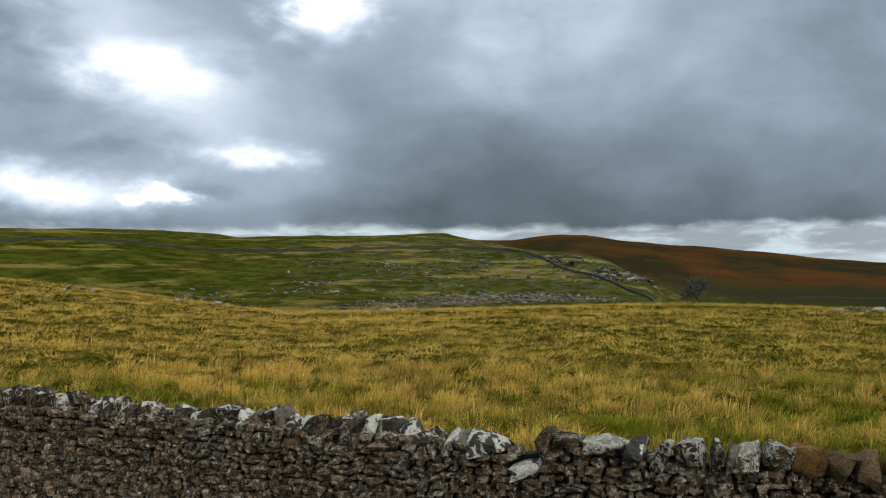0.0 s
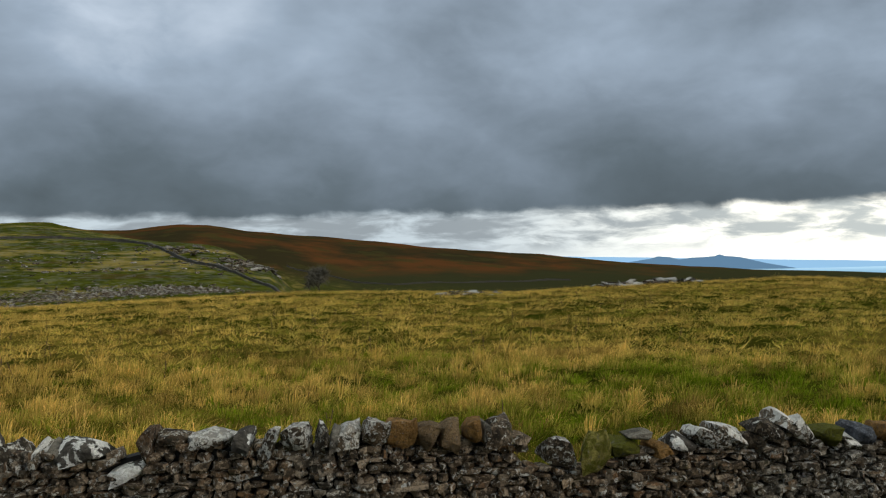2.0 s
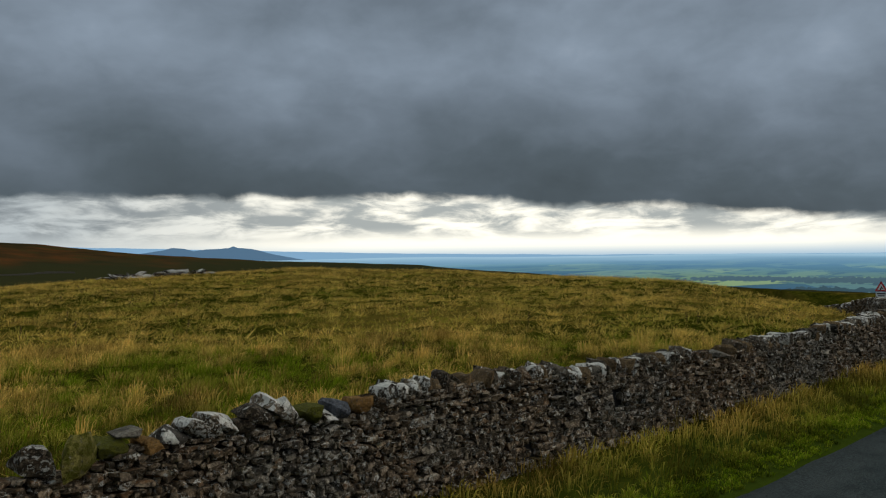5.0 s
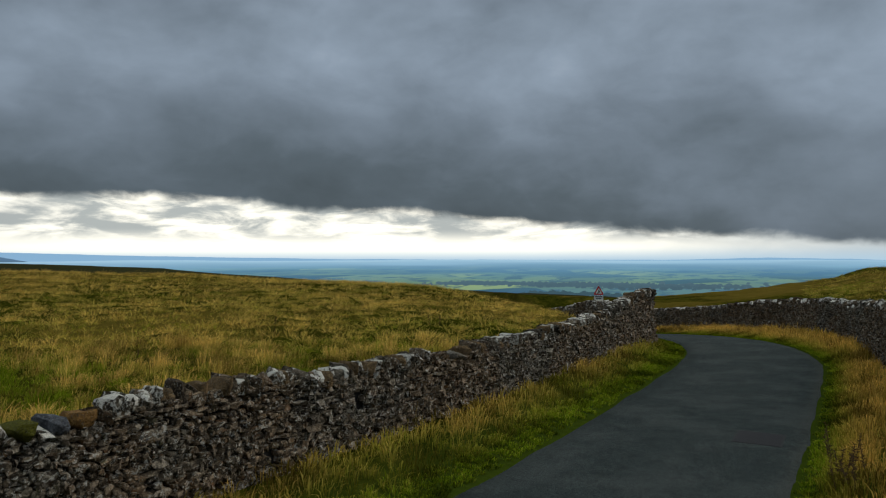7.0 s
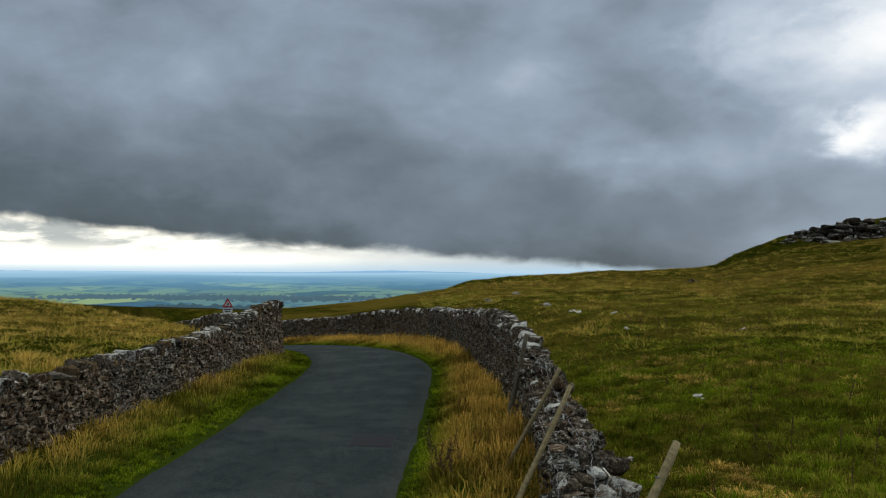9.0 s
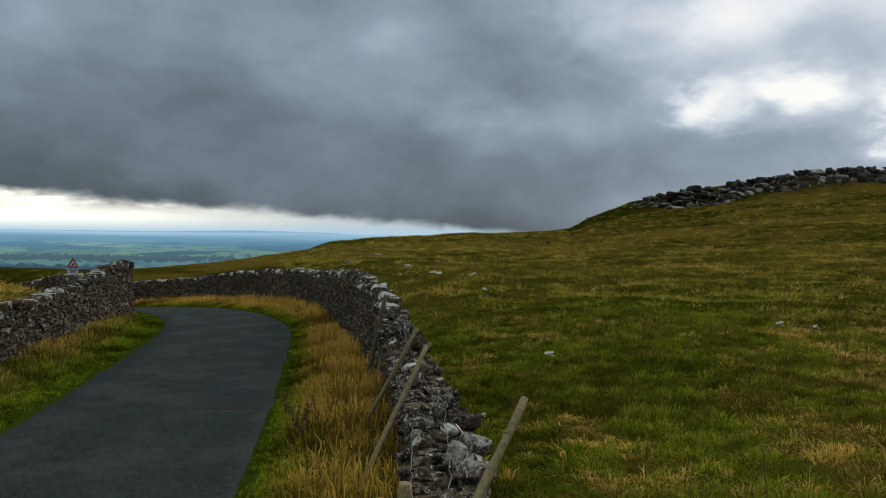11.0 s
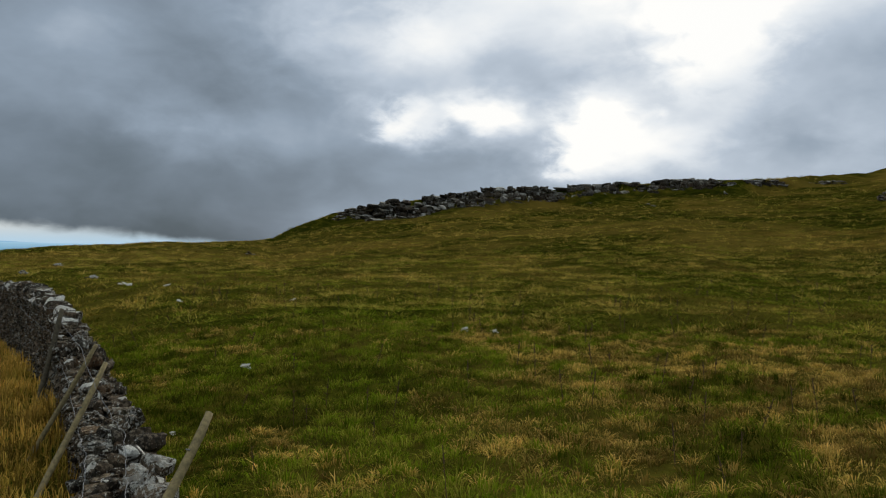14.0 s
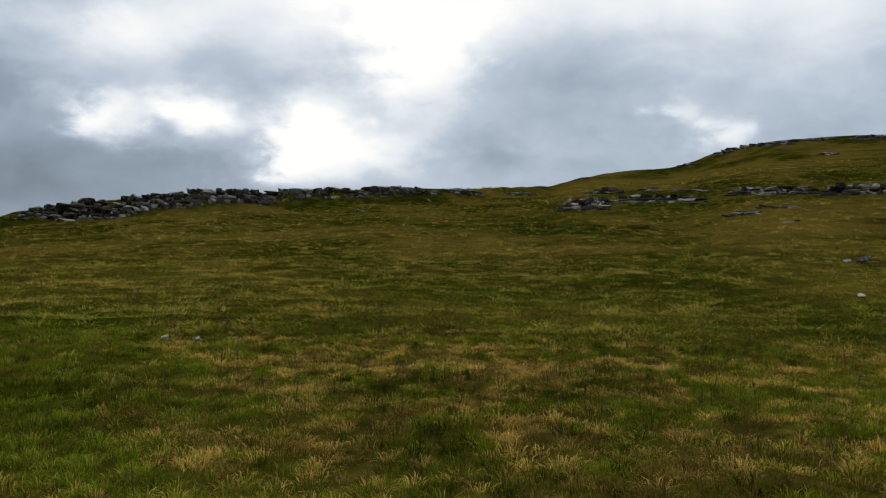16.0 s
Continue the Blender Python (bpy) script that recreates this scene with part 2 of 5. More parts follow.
def ground_material():
    m, t, b = nodes_of("hill_turf")
    p = pos_xyz(t)
    near, mid, wide = noise_n(t, p, 5.0, 5, 0.65), noise_n(t, p, 0.7, 4, 0.6), noise_n(t, p, 0.10, 4, 0.55)
    vast = noise_n(t, p, 0.012, 5, 0.6)
    tone = math_n(t, "ADD", math_n(t, "MULTIPLY", near, 0.3), math_n(t, "MULTIPLY", mid, 0.45))
    tone = math_n(t, "ADD", tone, math_n(t, "MULTIPLY", wide, 0.25))
    # turf colour kept dark: painted shade between the grass tufts
    col = mix_c(t, step_n(t, tone, 0.40, 0.60), (0.016, 0.019, 0.002), (0.058, 0.060, 0.006))
    turf = node(t, "ShaderNodeAttribute", attr="turf").outputs["Fac"]
    bleach = mix_c(t, step_n(t, tone, 0.50, 0.62, 0, 0.55), col, (0.16, 0.105, 0.018))
    bleach = mix_c(t, step_n(t, wide, 0.52, 0.72, 0, 0.4), bleach, RUST)
    col = mix_c(t, turf, bleach, mix_c(t, step_n(t, near, 0.35, 0.65), (0.018, 0.024, 0.002), (0.080, 0.092, 0.007)))
    far_dry = step_n(t, noise_n(t, p, 0.045, 5, 0.65, 0.5), 0.46, 0.60, 0, 0.6)
    col = mix_c(t, math_n(t, "MULTIPLY", far_dry, math_n(t, "SUBTRACT", 1.0, turf)), col, (0.165, 0.112, 0.022))
    # the far hillside: dark turf in level terraces, bleached along some of them
    far = node(t, "ShaderNodeAttribute", attr="far").outputs["Fac"]
    bands = node(t, "ShaderNodeMapping", inp={"Vector": p, "Scale": (0.022, 0.022, 0.42)}).outputs[0]
    terrace, blotch = noise_n(t, bands, 1.0, 5, 0.6, 0.2), noise_n(t, p, 0.16, 5, 0.7)
    hill = mix_c(t, step_n(t, blotch, 0.38, 0.62), (0.030, 0.039, 0.005), (0.082, 0.086, 0.012))
    pale = math_n(t, "ADD", terrace, math_n(t, "MULTIPLY", math_n(t, "SUBTRACT", blotch, 0.5), 0.5))
    hill = mix_c(t, step_n(t, pale, 0.52, 0.66, 0, 0.8), hill, (0.25, 0.185, 0.05))
    hill = mix_c(t, step_n(t, noise_n(t, bands, 2.3, 4, 0.6), 0.54, 0.66, 0, 0.7), hill, (0.075, 0.050, 0.016))
    col = mix_c(t, far, col, hill)
    moor = node(t, "ShaderNodeAttribute", attr="moor").outputs["Fac"]
    heath = mix_c(t, step_n(t, vast, 0.40, 0.60), (0.034, 0.027, 0.012), (0.100, 0.040, 0.014))
    heath = mix_c(t, step_n(t, noise_n(t, p, 0.03, 5, 0.65), 0.5, 0.62, 0, 0.7), heath, (0.05, 0.045, 0.014))
    alt = math_n(t, "ADD", node(t, "ShaderNodeSeparateXYZ", inp={0: p}).outputs[2], math_n(t, "MULTIPLY", noise_n(t, p, 0.02, 4, 0.6), 22.0))
    heath = mix_c(t, step_n(t, alt, 18.0, 3.0), heath, (0.036, 0.036, 0.015))
    col = mix_c(t, moor, col, heath)
    rock = node(t, "ShaderNodeAttribute", attr="rocky").outputs["Fac"]
    speck = step_n(t, noise_n(t, p, 0.35, 5, 0.75), 0.5, 0.58)
    col = mix_c(t, math_n(t, "MULTIPLY", math_n(t, "MULTIPLY", rock, 0.25), speck), col, (0.22, 0.21, 0.20))
    lush = node(t, "ShaderNodeAttribute", attr="lush").outputs["Fac"]
    col = mix_c(t, lush, col, mix_c(t, near, (0.022, 0.036, 0.004), (0.05, 0.072, 0.008)))
    t.links.new(col, b.inputs["Base Color"])
    b.inputs["Roughness"].default_value = 1.0
    b.inputs["Specular IOR Level"].default_value = 0.0
    bump(t, b, math_n(t, "ADD", near, mid), 0.5, 0.12)
    return m


def blade_material():
    m, t, b = nodes_of("grass_blades")
    dry = node(t, "ShaderNodeAttribute", attr="dry").outputs["Fac"]
    rnd = node(t, "ShaderNodeNewGeometry").outputs["Random Per Island"]
    g = mix_c(t, rnd, (0.060, 0.102, 0.003), (0.168, 0.225, 0.008))
    s = mix_c(t, rnd, (0.53, 0.325, 0.075), (0.80, 0.525, 0.17))
    rust = node(t, "ShaderNodeAttribute", attr="rust").outputs["Fac"]
    rusty = math_n(t, "MAXIMUM", rust, step_n(t, noise_n(t, pos_xyz(t), 0.16, 4, 0.6), 0.50, 0.66, 0, 0.4))
    s = mix_c(t, rusty, s, mix_c(t, rnd, (0.33, 0.17, 0.022), (0.58, 0.34, 0.06)))
    col = mix_c(t, dry, g, s)
    tone = node(t, "ShaderNodeAttribute", attr="tone").outputs["Fac"]
    col = mix_c(t, 1.0, col, mix_c(t, tone, (0.30, 0.30, 0.30), (1.7, 1.7, 1.7)), "MULTIPLY")
    t.links.new(col, b.inputs["Base Color"])
    b.inputs["Roughness"].default_value = 1.0
    b.inputs["Specular IOR Level"].default_value = 0.0
    tr = node(t, "ShaderNodeBsdfTranslucent", inp={"Color": col})
    mx = node(t, "ShaderNodeMixShader", inp={0: 0.18, 1: b.outputs[0], 2: tr.outputs[0]})
    t.links.new(mx.outputs[0], t.nodes["Material Output"].inputs[0])
    return m


def asphalt_material():
    m, t, b = nodes_of("worn_asphalt")
    p = pos_xyz(t)
    chips, coarse, blot, wide = noise_n(t, p, 60, 5, 0.8), noise_n(t, p, 17, 5, 0.75), noise_n(t, p, 3.5, 6, 0.7), noise_n(t, p, 0.8, 4, 0.55)
    col = mix_c(t, step_n(t, chips, 0.36, 0.62), (0.006, 0.009, 0.010), (0.070, 0.088, 0.086))
    col = mix_c(t, step_n(t, coarse, 0.46, 0.60, 0, 0.65), col, (0.030, 0.036, 0.036))
    col = mix_c(t, step_n(t, blot, 0.48, 0.66, 0, 0.55), col, (0.020, 0.024, 0.025))
    col = mix_c(t, step_n(t, wide, 0.44, 0.62, 0, 0.5), col, mix_c(t, step_n(t, chips, 0.4, 0.6), (0.030, 0.036, 0.036), (0.105, 0.118, 0.114)))
    edge = node(t, "ShaderNodeAttribute", attr="edge").outputs["Fac"]
    crumbs = step_n(t, math_n(t, "ADD", math_n(t, "MULTIPLY", edge, 0.35), noise_n(t, p, 11, 6, 0.8, 0.6)), 0.72, 0.84, 0, 0.35)
    col = mix_c(t, crumbs, col, (0.10, 0.10, 0.09))
    t.links.new(col, b.inputs["Base Color"])
    b.inputs["Roughness"].default_value = 0.95
    b.inputs["Specular IOR Level"].default_value = 0.05
    bump(t, b, math_n(t, "ADD", chips, coarse), 0.8, 0.012)
    return m


def haze_material(name, near_rgb, far_rgb, fields=False):
    """Distance: a far backdrop that glows, with air haze painted into its colour."""
    m, t, b = nodes_of(name)
    p = pos_xyz(t)
    d = node(t, "ShaderNodeVectorMath", operation="LENGTH", inp={0: p}).outputs["Value"]
    col = near_rgb
    if fields:
        sc = node(t, "ShaderNodeMapping", inp={"Vector": p, "Scale": (0.0035, 0.007, 0.0)}).outputs[0]
        vor = node(t, "ShaderNodeTexVoronoi", inp={"Vector": sc, "Scale": 1.0})
        lit = node(t, "ShaderNodeSeparateColor", inp={0: vor.outputs["Color"]}).outputs[0]
        ramp = node(t, "ShaderNodeValToRGB", inp={0: lit})
        e = ramp.color_ramp.elements
        e[0].position, e[0].color = 0.0, (0.030, 0.070, 0.070, 1)
        e[1].position, e[1].color = 1.0, (0.34, 0.45, 0.12, 1)
        for q, c in ((0.30, (0.08, 0.15, 0.10)), (0.55, (0.21, 0.31, 0.10)), (0.8, (0.12, 0.22, 0.13))):
            k = e.new(q)
            k.color = (*c, 1)
        woods = step_n(t, noise_n(t, sc, 2.2, 5, 0.65), 0.50, 0.60, 0, 0.85)
        col = mix_c(t, woods, ramp.outputs[0], (0.030, 0.062, 0.075))
    # haze as colour: bluer the farther off
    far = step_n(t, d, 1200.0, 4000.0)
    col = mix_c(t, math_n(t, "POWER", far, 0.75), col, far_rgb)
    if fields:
        # cloud shadow painted on as darker blue patches, then pale haze at the horizon
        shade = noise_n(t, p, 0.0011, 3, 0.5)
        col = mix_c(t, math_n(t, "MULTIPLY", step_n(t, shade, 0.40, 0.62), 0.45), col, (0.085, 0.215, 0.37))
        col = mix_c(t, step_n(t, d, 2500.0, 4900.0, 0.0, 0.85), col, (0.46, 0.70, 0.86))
    # the surface gives off this colour itself
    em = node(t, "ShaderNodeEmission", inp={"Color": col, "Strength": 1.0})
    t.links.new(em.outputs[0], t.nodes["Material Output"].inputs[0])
    return m


M_GROUND, M_BLADE, M_ROAD = ground_material(), blade_material(), asphalt_material()
M_STONE, M_STONE_J = stone_material("wall_stone", True), stone_material("wall_stone_joined", False)
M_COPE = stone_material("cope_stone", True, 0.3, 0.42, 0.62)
M_BOULDER = plain_material("white_limestone", (0.84, 0.78, 0.68), 0.95, 0, 0.5, 9, 0.8)
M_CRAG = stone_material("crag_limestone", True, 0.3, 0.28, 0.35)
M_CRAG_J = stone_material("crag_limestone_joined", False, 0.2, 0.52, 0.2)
# hearting painted near black: it stands for shade in the gaps between stones
M_CORE = plain_material("hearting_gap_shade", (0.012, 0.011, 0.010), 0.95, 0, 0.6, 14, 0.6)
M_ORANGE = tinted_stone("ochre_sandstone", (0.38, 0.205, 0.065), 0.0, 0.5)
M_BROWN = tinted_stone("brown_sandstone", (0.25, 0.165, 0.085), 0.0, 0.45)
M_OLIVE = tinted_stone("algae_green_stone", (0.34, 0.29, 0.075), 0.3, 0.5)
M_MOSSY = tinted_stone("mossy_stone", (0.20, 0.19, 0.15), 1.0)
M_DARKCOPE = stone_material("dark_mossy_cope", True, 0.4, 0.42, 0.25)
M_RUBBLE = stone_material("dark_rubble", True, 0.2, 0.42)
M_WHITE = lichen_stone("lichen_white_stone", (0.13, 0.115, 0.095), 0.5)
M_BUFF = tinted_stone("buff_stone", (0.30, 0.265, 0.21))
M_BLUE = tinted_stone("slate_blue_stone", (0.17, 0.18, 0.205))
M_WOOD = plain_material("weathered_stake_wood", (0.34, 0.265, 0.125), 0.85, 0, 0.5, 26, 0.5)
M_WOOD_D = plain_material("dark_old_stake_wood", (0.17, 0.14, 0.09), 0.9, 0, 0.5, 26, 0.5)
M_WIRE = plain_material("galvanised_wire", (0.30, 0.30, 0.31), 0.55, 0.6, 0.2, 60, 0.0)
M_STEEL = plain_material("grey_steel", (0.35, 0.36, 0.37), 0.5, 0.7, 0.2, 20, 0.05)
M_RED = plain_material("red_sign_face", (0.55, 0.02, 0.02), 0.45, 0, 0.15, 12, 0.02)
M_SIGNWHITE = plain_material("white_sign_face", (0.75, 0.75, 0.73), 0.45, 0, 0.15, 12, 0.02)
M_BLACK = plain_material("black_sign_paint", (0.02, 0.02, 0.02), 0.5, 0, 0.2, 12, 0.02)
M_IRON = plain_material("tarred_cover", (0.010, 0.010, 0.013), 0.95, 0.0, 0.6, 40, 0.4)
M_PATCH = plain_material("tar_patch", (0.018, 0.020, 0.021), 0.95, 0, 0.4, 50, 0.4)
M_STALK = plain_material("dead_stalk", (0.12, 0.066, 0.028), 0.9, 0, 0.4, 40, 0.2)
M_FARWALL = plain_material("far_wall_stone", (0.062, 0.056, 0.042), 0.95, 0, 0.5, 1.2, 0.4)
M_TWIG = plain_material("bare_twigs", (0.12, 0.105, 0.075), 0.9, 0, 0.3, 10, 0.1)

# ---------------------------------------------------------------- plan of the land
U = 1.15            # metres in one unit of the plan sketch
ROAD = [(-30, 12.0, 0.6), (-14, 6.6, 0.2), (-6, 4.3, 0.05), (0, 2.6, 0.0), (8.4, 0.62, 0.0), (16.2, -0.95, 0.0), (21.2, -1.65, -0.04), (26, -1.3, -0.22),
        (31.2, 0.2, -0.6), (37.6, 3.1, -1.3), (47, 9, -2.6), (60, 18, -4.5)]
LEFT_WALL = [(-14, 13.6), (-9, 10.9), (-4.2, 8.1), (0.6, 6.1), (3.1, 5.42), (7.95, 4.2), (14.25, 2.67), (19, 1.75), (24.2, 0.75)]
LEFT_WALL_FAR = [(24.4, 0.9), (28, 2.0), (32, 3.6), (38, 7.2), (46, 13)]
RIGHT_WALL = [(1.75, -0.65), (4.78, -1.70), (6.6, -2.30), (8.6, -2.74), (10.4, -3.13), (13.0, -3.57), (17.4, -4.13), (21.7, -4.52), (26.1, -4.9), (30.0, -4.75), (33.5, -4.2),
              (37.0, -2.4), (41.5, 0.6), (50, 7)]
HALF_ROAD = 1.72


def smooth_line(points, step=0.25):
    """A Catmull-Rom line through plan points, in metres, evenly spaced."""
    p = np.array(points, float)
    p[:, :2] *= U
    out = []
    for i in range(len(p) - 1):
        a, b, c, d = p[max(i - 1, 0)], p[i], p[i + 1], p[min(i + 2, len(p) - 1)]
        s = np.linspace(0, 1, 40, endpoint=False)[:, None]
        out.append(0.5 * (2 * b + (c - a) * s + (2 * a - 5 * b + 4 * c - d) * s ** 2 + (3 * b - a - 3 * c + d) * s ** 3))
    q = np.vstack(out + [p[-1:]])
    run = np.concatenate([[0], np.cumsum(np.hypot(*np.diff(q[:, :2], axis=0).T))])
    s = np.arange(0, run[-1], step)
    return np.stack([np.interp(s, run, q[:, k]) for k in range(q.shape[1])], 1)


ROAD_LINE = smooth_line(ROAD)
LEFT_LINE, LEFT_FAR_LINE, RIGHT_LINE = smooth_line(LEFT_WALL, 0.1), smooth_line(LEFT_WALL_FAR, 0.1), smooth_line(RIGHT_WALL, 0.1)


LEFT_EDGE, RIGHT_EDGE = smooth_line(LEFT_WALL + LEFT_WALL_FAR[1:], 0.5), smooth_line([(-9, 2.4), (-1.5, 0.35)] + RIGHT_WALL, 0.5)


def side_of(line, x, y):
    """Distance to a line in plan (plus to its left), and the nearest index."""
    x, y = np.asarray(x, float), np.asarray(y, float)
    d = np.full(x.shape, 1e9)
    idx = np.zeros(x.shape, int)
    for i in range(0, len(line)):
        q = (x - line[i, 0]) ** 2 + (y - line[i, 1]) ** 2
        hit = q < d
        d[hit], idx[hit] = q[hit], i
    j = np.clip(idx, 1, len(line) - 2)
    tx, ty = line[j + 1, 0] - line[j - 1, 0], line[j + 1, 1] - line[j - 1, 1]
    s = np.sign(tx * (y - line[idx, 1]) - ty * (x - line[idx, 0]))
    return np.sqrt(d) * s, idx


def lattice(ix, iy, seed):
    h = (ix.astype(np.int64) * 374761393 + iy.astype(np.int64) * 668265263 + seed * 982451653) & 0x7FFFFFFF
    h = ((h ^ (h >> 13)) * 1274126177) & 0x7FFFFFFF
    return ((h ^ (h >> 16)) & 0xFFFF) / 65535.0


def vnoise(x, y, scale, seed=0, octaves=3):
    """Value noise in plan, -1 to 1."""
    tot, amp, norm = 0.0, 1.0, 0.0
    for o in range(octaves):
        u, v = np.asarray(x) / scale * 2 ** o + 1000.3, np.asarray(y) / scale * 2 ** o + 1000.7
        iu, iv = np.floor(u).astype(int), np.floor(v).astype(int)
        fu, fv = u - iu, v - iv
        fu, fv = fu * fu * (3 - 2 * fu), fv * fv * (3 - 2 * fv)
        a, b = lattice(iu, iv, seed + o), lattice(iu + 1, iv, seed + o)
        c, d = lattice(iu, iv + 1, seed + o), lattice(iu + 1, iv + 1, seed + o)
        tot = tot + amp * ((a * (1 - fu) + b * fu) * (1 - fv) + (c * (1 - fu) + d * fu) * fv)
        norm += amp
        amp *= 0.5
    return 2 * tot / norm - 1


# ridge lines of the land: bearing (clockwise from the first view), distance in metres, angle of the crest above the eye
FIELD_CREST = [(-60, 75, 0.6), (-29.5, 70, 0.0), (-23, 64, -0.8), (-14.5, 56, -1.9), (-12, 52, -2.35), (-1.5, 52, -2.0), (14, 56, -1.5), (29, 52, -1.85),
               (38.4, 62, -1.15), (47.7, 62, -0.95), (58, 58, -1.2), (65, 52, -1.65), (73, 48, -2.0), (78, 46, -2.55), (83, 44, -2.95), (87, 50, -3.1), (89, 60, -2.9),
               (92.3, 64, -2.5), (96, 70, -1.9), (99.6, 76, -1.35), (101.2, 82, -0.75), (104, 85, -0.42), (111.6, 85, 0.0), (116.4, 90, 0.2)]
CRAG_CREST = [(117.8, 100, 0.45), (118.8, 108, 1.2), (121.8, 112, 2.4), (124.5, 112, 3.0), (131.6, 112, 3.95), (136.7, 114, 4.25), (145, 118, 5.05), (149, 118, 4.95),
              (156.5, 135, 5.35), (160.5, 145, 6.3), (164.6, 150, 6.6), (167.5, 155, 7.5), (171.3, 160, 8.3), (180, 165, 8.5), (220, 150, 6.0), (260, 110, 2.5)]
HILL_CREST = [(-70, 320, 2.7), (-29.5, 320, 2.85), (-23, 320, 2.85), (-17, 330, 2.75), (-10, 340, 3.0), (-5, 340, 2.95), (-1.6, 340, 2.85), (0.5, 330, 2.65), (4.8, 300, 2.15),
              (8.6, 280, 1.7), (10.1, 275, 1.2), (11.2, 270, 0.5), (12.4, 265, 0.2), (14.2, 260, -1.7), (18, 280, -2.6), (90, 320, -4.0), (118, 320, 0.0), (130, 320, 0.8), (180, 320, 3), (250, 320, 2)]
MOOR_CREST = [(-70, 950, 2.6), (-30, 950, 2.95), (-22, 950, 3.1), (-17, 950, 2.9), (-14, 950, 2.5), (-6, 950, 2.9), (-3.5, 950, 3.12), (-1.3, 950, 3.2), (-0.4, 950, 3.0), (0.8, 950, 2.72), (3, 950, 2.72), (6.5, 950, 3.05), (8.3, 950, 3.05), (10.8, 950, 2.6), (15.9, 950, 2.2), (22.8, 950, 1.45),
              (30.6, 950, 0.8), (36.9, 950, 0.2), (45.9, 950, -0.45), (55.5, 950, -0.85), (60, 950, -1.3), (65.4, 950, -1.7), (69, 950, -1.9), (78, 950, -2.6),
              (90, 950, -3.0), (118, 950, -2.5), (140, 950, 0.3), (250, 950, 1.0)]


def at_bearing(rows, b):
    a = np.array(rows)
    return [np.interp(b, a[:, 0], a[:, k], period=360) for k in (1, 2)]


def pchip(xk, zk, x):
    """Monotone cubic through knots that differ column by column. xk, zk: (K, n)."""
    h, d = np.diff(xk, axis=0), np.diff(zk, axis=0) / np.diff(xk, axis=0)
    m = np.zeros_like(zk)
    same = d[:-1] * d[1:] > 0
    m[1:-1] = np.where(same, 2 * d[:-1] * d[1:] / np.where(same, d[:-1] + d[1:], 1), 0)
    m[0] = d[0] * 0.3
    out = np.array(np.broadcast_to(zk[0], x.shape))
    for k in range(len(h)):
        s = np.clip((x - xk[k]) / h[k], 0, 1)
        v = (2 * s ** 3 - 3 * s ** 2 + 1) * zk[k] + (s ** 3 - 2 * s ** 2 + s) * h[k] * m[k] + (3 * s ** 2 - 2 * s ** 3) * zk[k + 1] + (s ** 3 - s ** 2) * h[k] * m[k + 1]
        out = np.where(x >= xk[k], v, out)
    return out


def hills(x, y):
    r = np.hypot(x, y)
    b = np.degrees(np.arctan2(x, y))
    rise = lambda rr, e: EYE + rr * np.tan(np.radians(e))
    r1, e1 = at_bearing(FIELD_CREST + CRAG_CREST, b)
    r3, e3 = at_bearing(HILL_CREST, b)
    r5, e5 = at_bearing(MOOR_CREST, b)
    right = np.interp(b, (-180, -100, -60, 86, 100, 180), (1, 1, 0, 0, 1, 1))
    high = np.clip((e1 + 1.0) / 2.0, 0, 1) * right
    z0 = 0.40 + 0.35 * right
    z1 = rise(r1, e1) - 0.15
    r2 = r1 + 60
    z2 = (1 - high) * np.minimum(rise(r2, -3.4), z1 - 4) + high * (z1 - 2.0)
    z3 = rise(r3, e3)
    r4 = r3 + 160
    z4 = np.minimum(z3 - 8, -6.0)
    z5 = rise(r5, e5)
    one = np.ones_like(r)
    drop = np.interp(b, (-180, 0, 117, 121, 126, 140, 150, 158, 180), (0.3, 0.3, 0.25, 1.0, 1.25, 1.1, 0.9, 0.5, 0.5))
    rf = r1 * np.interp(b, (-180, 0, 116, 120, 152, 158, 180), (0.95, 0.95, 0.95, 0.97, 0.97, 0.95, 0.95))
    zf = np.minimum(rise(rf, e1 - drop), z1 - 0.1)
    xk = np.stack([0 * one, 13 * one, rf, r1, r2, r3, r4, r5, 1700 * one, 6000 * one])
    zk = np.stack([z0, z0, zf, z1, z2, z3, z4, z5, -85 * one, -90 * one])
    return pchip(xk, zk, r)


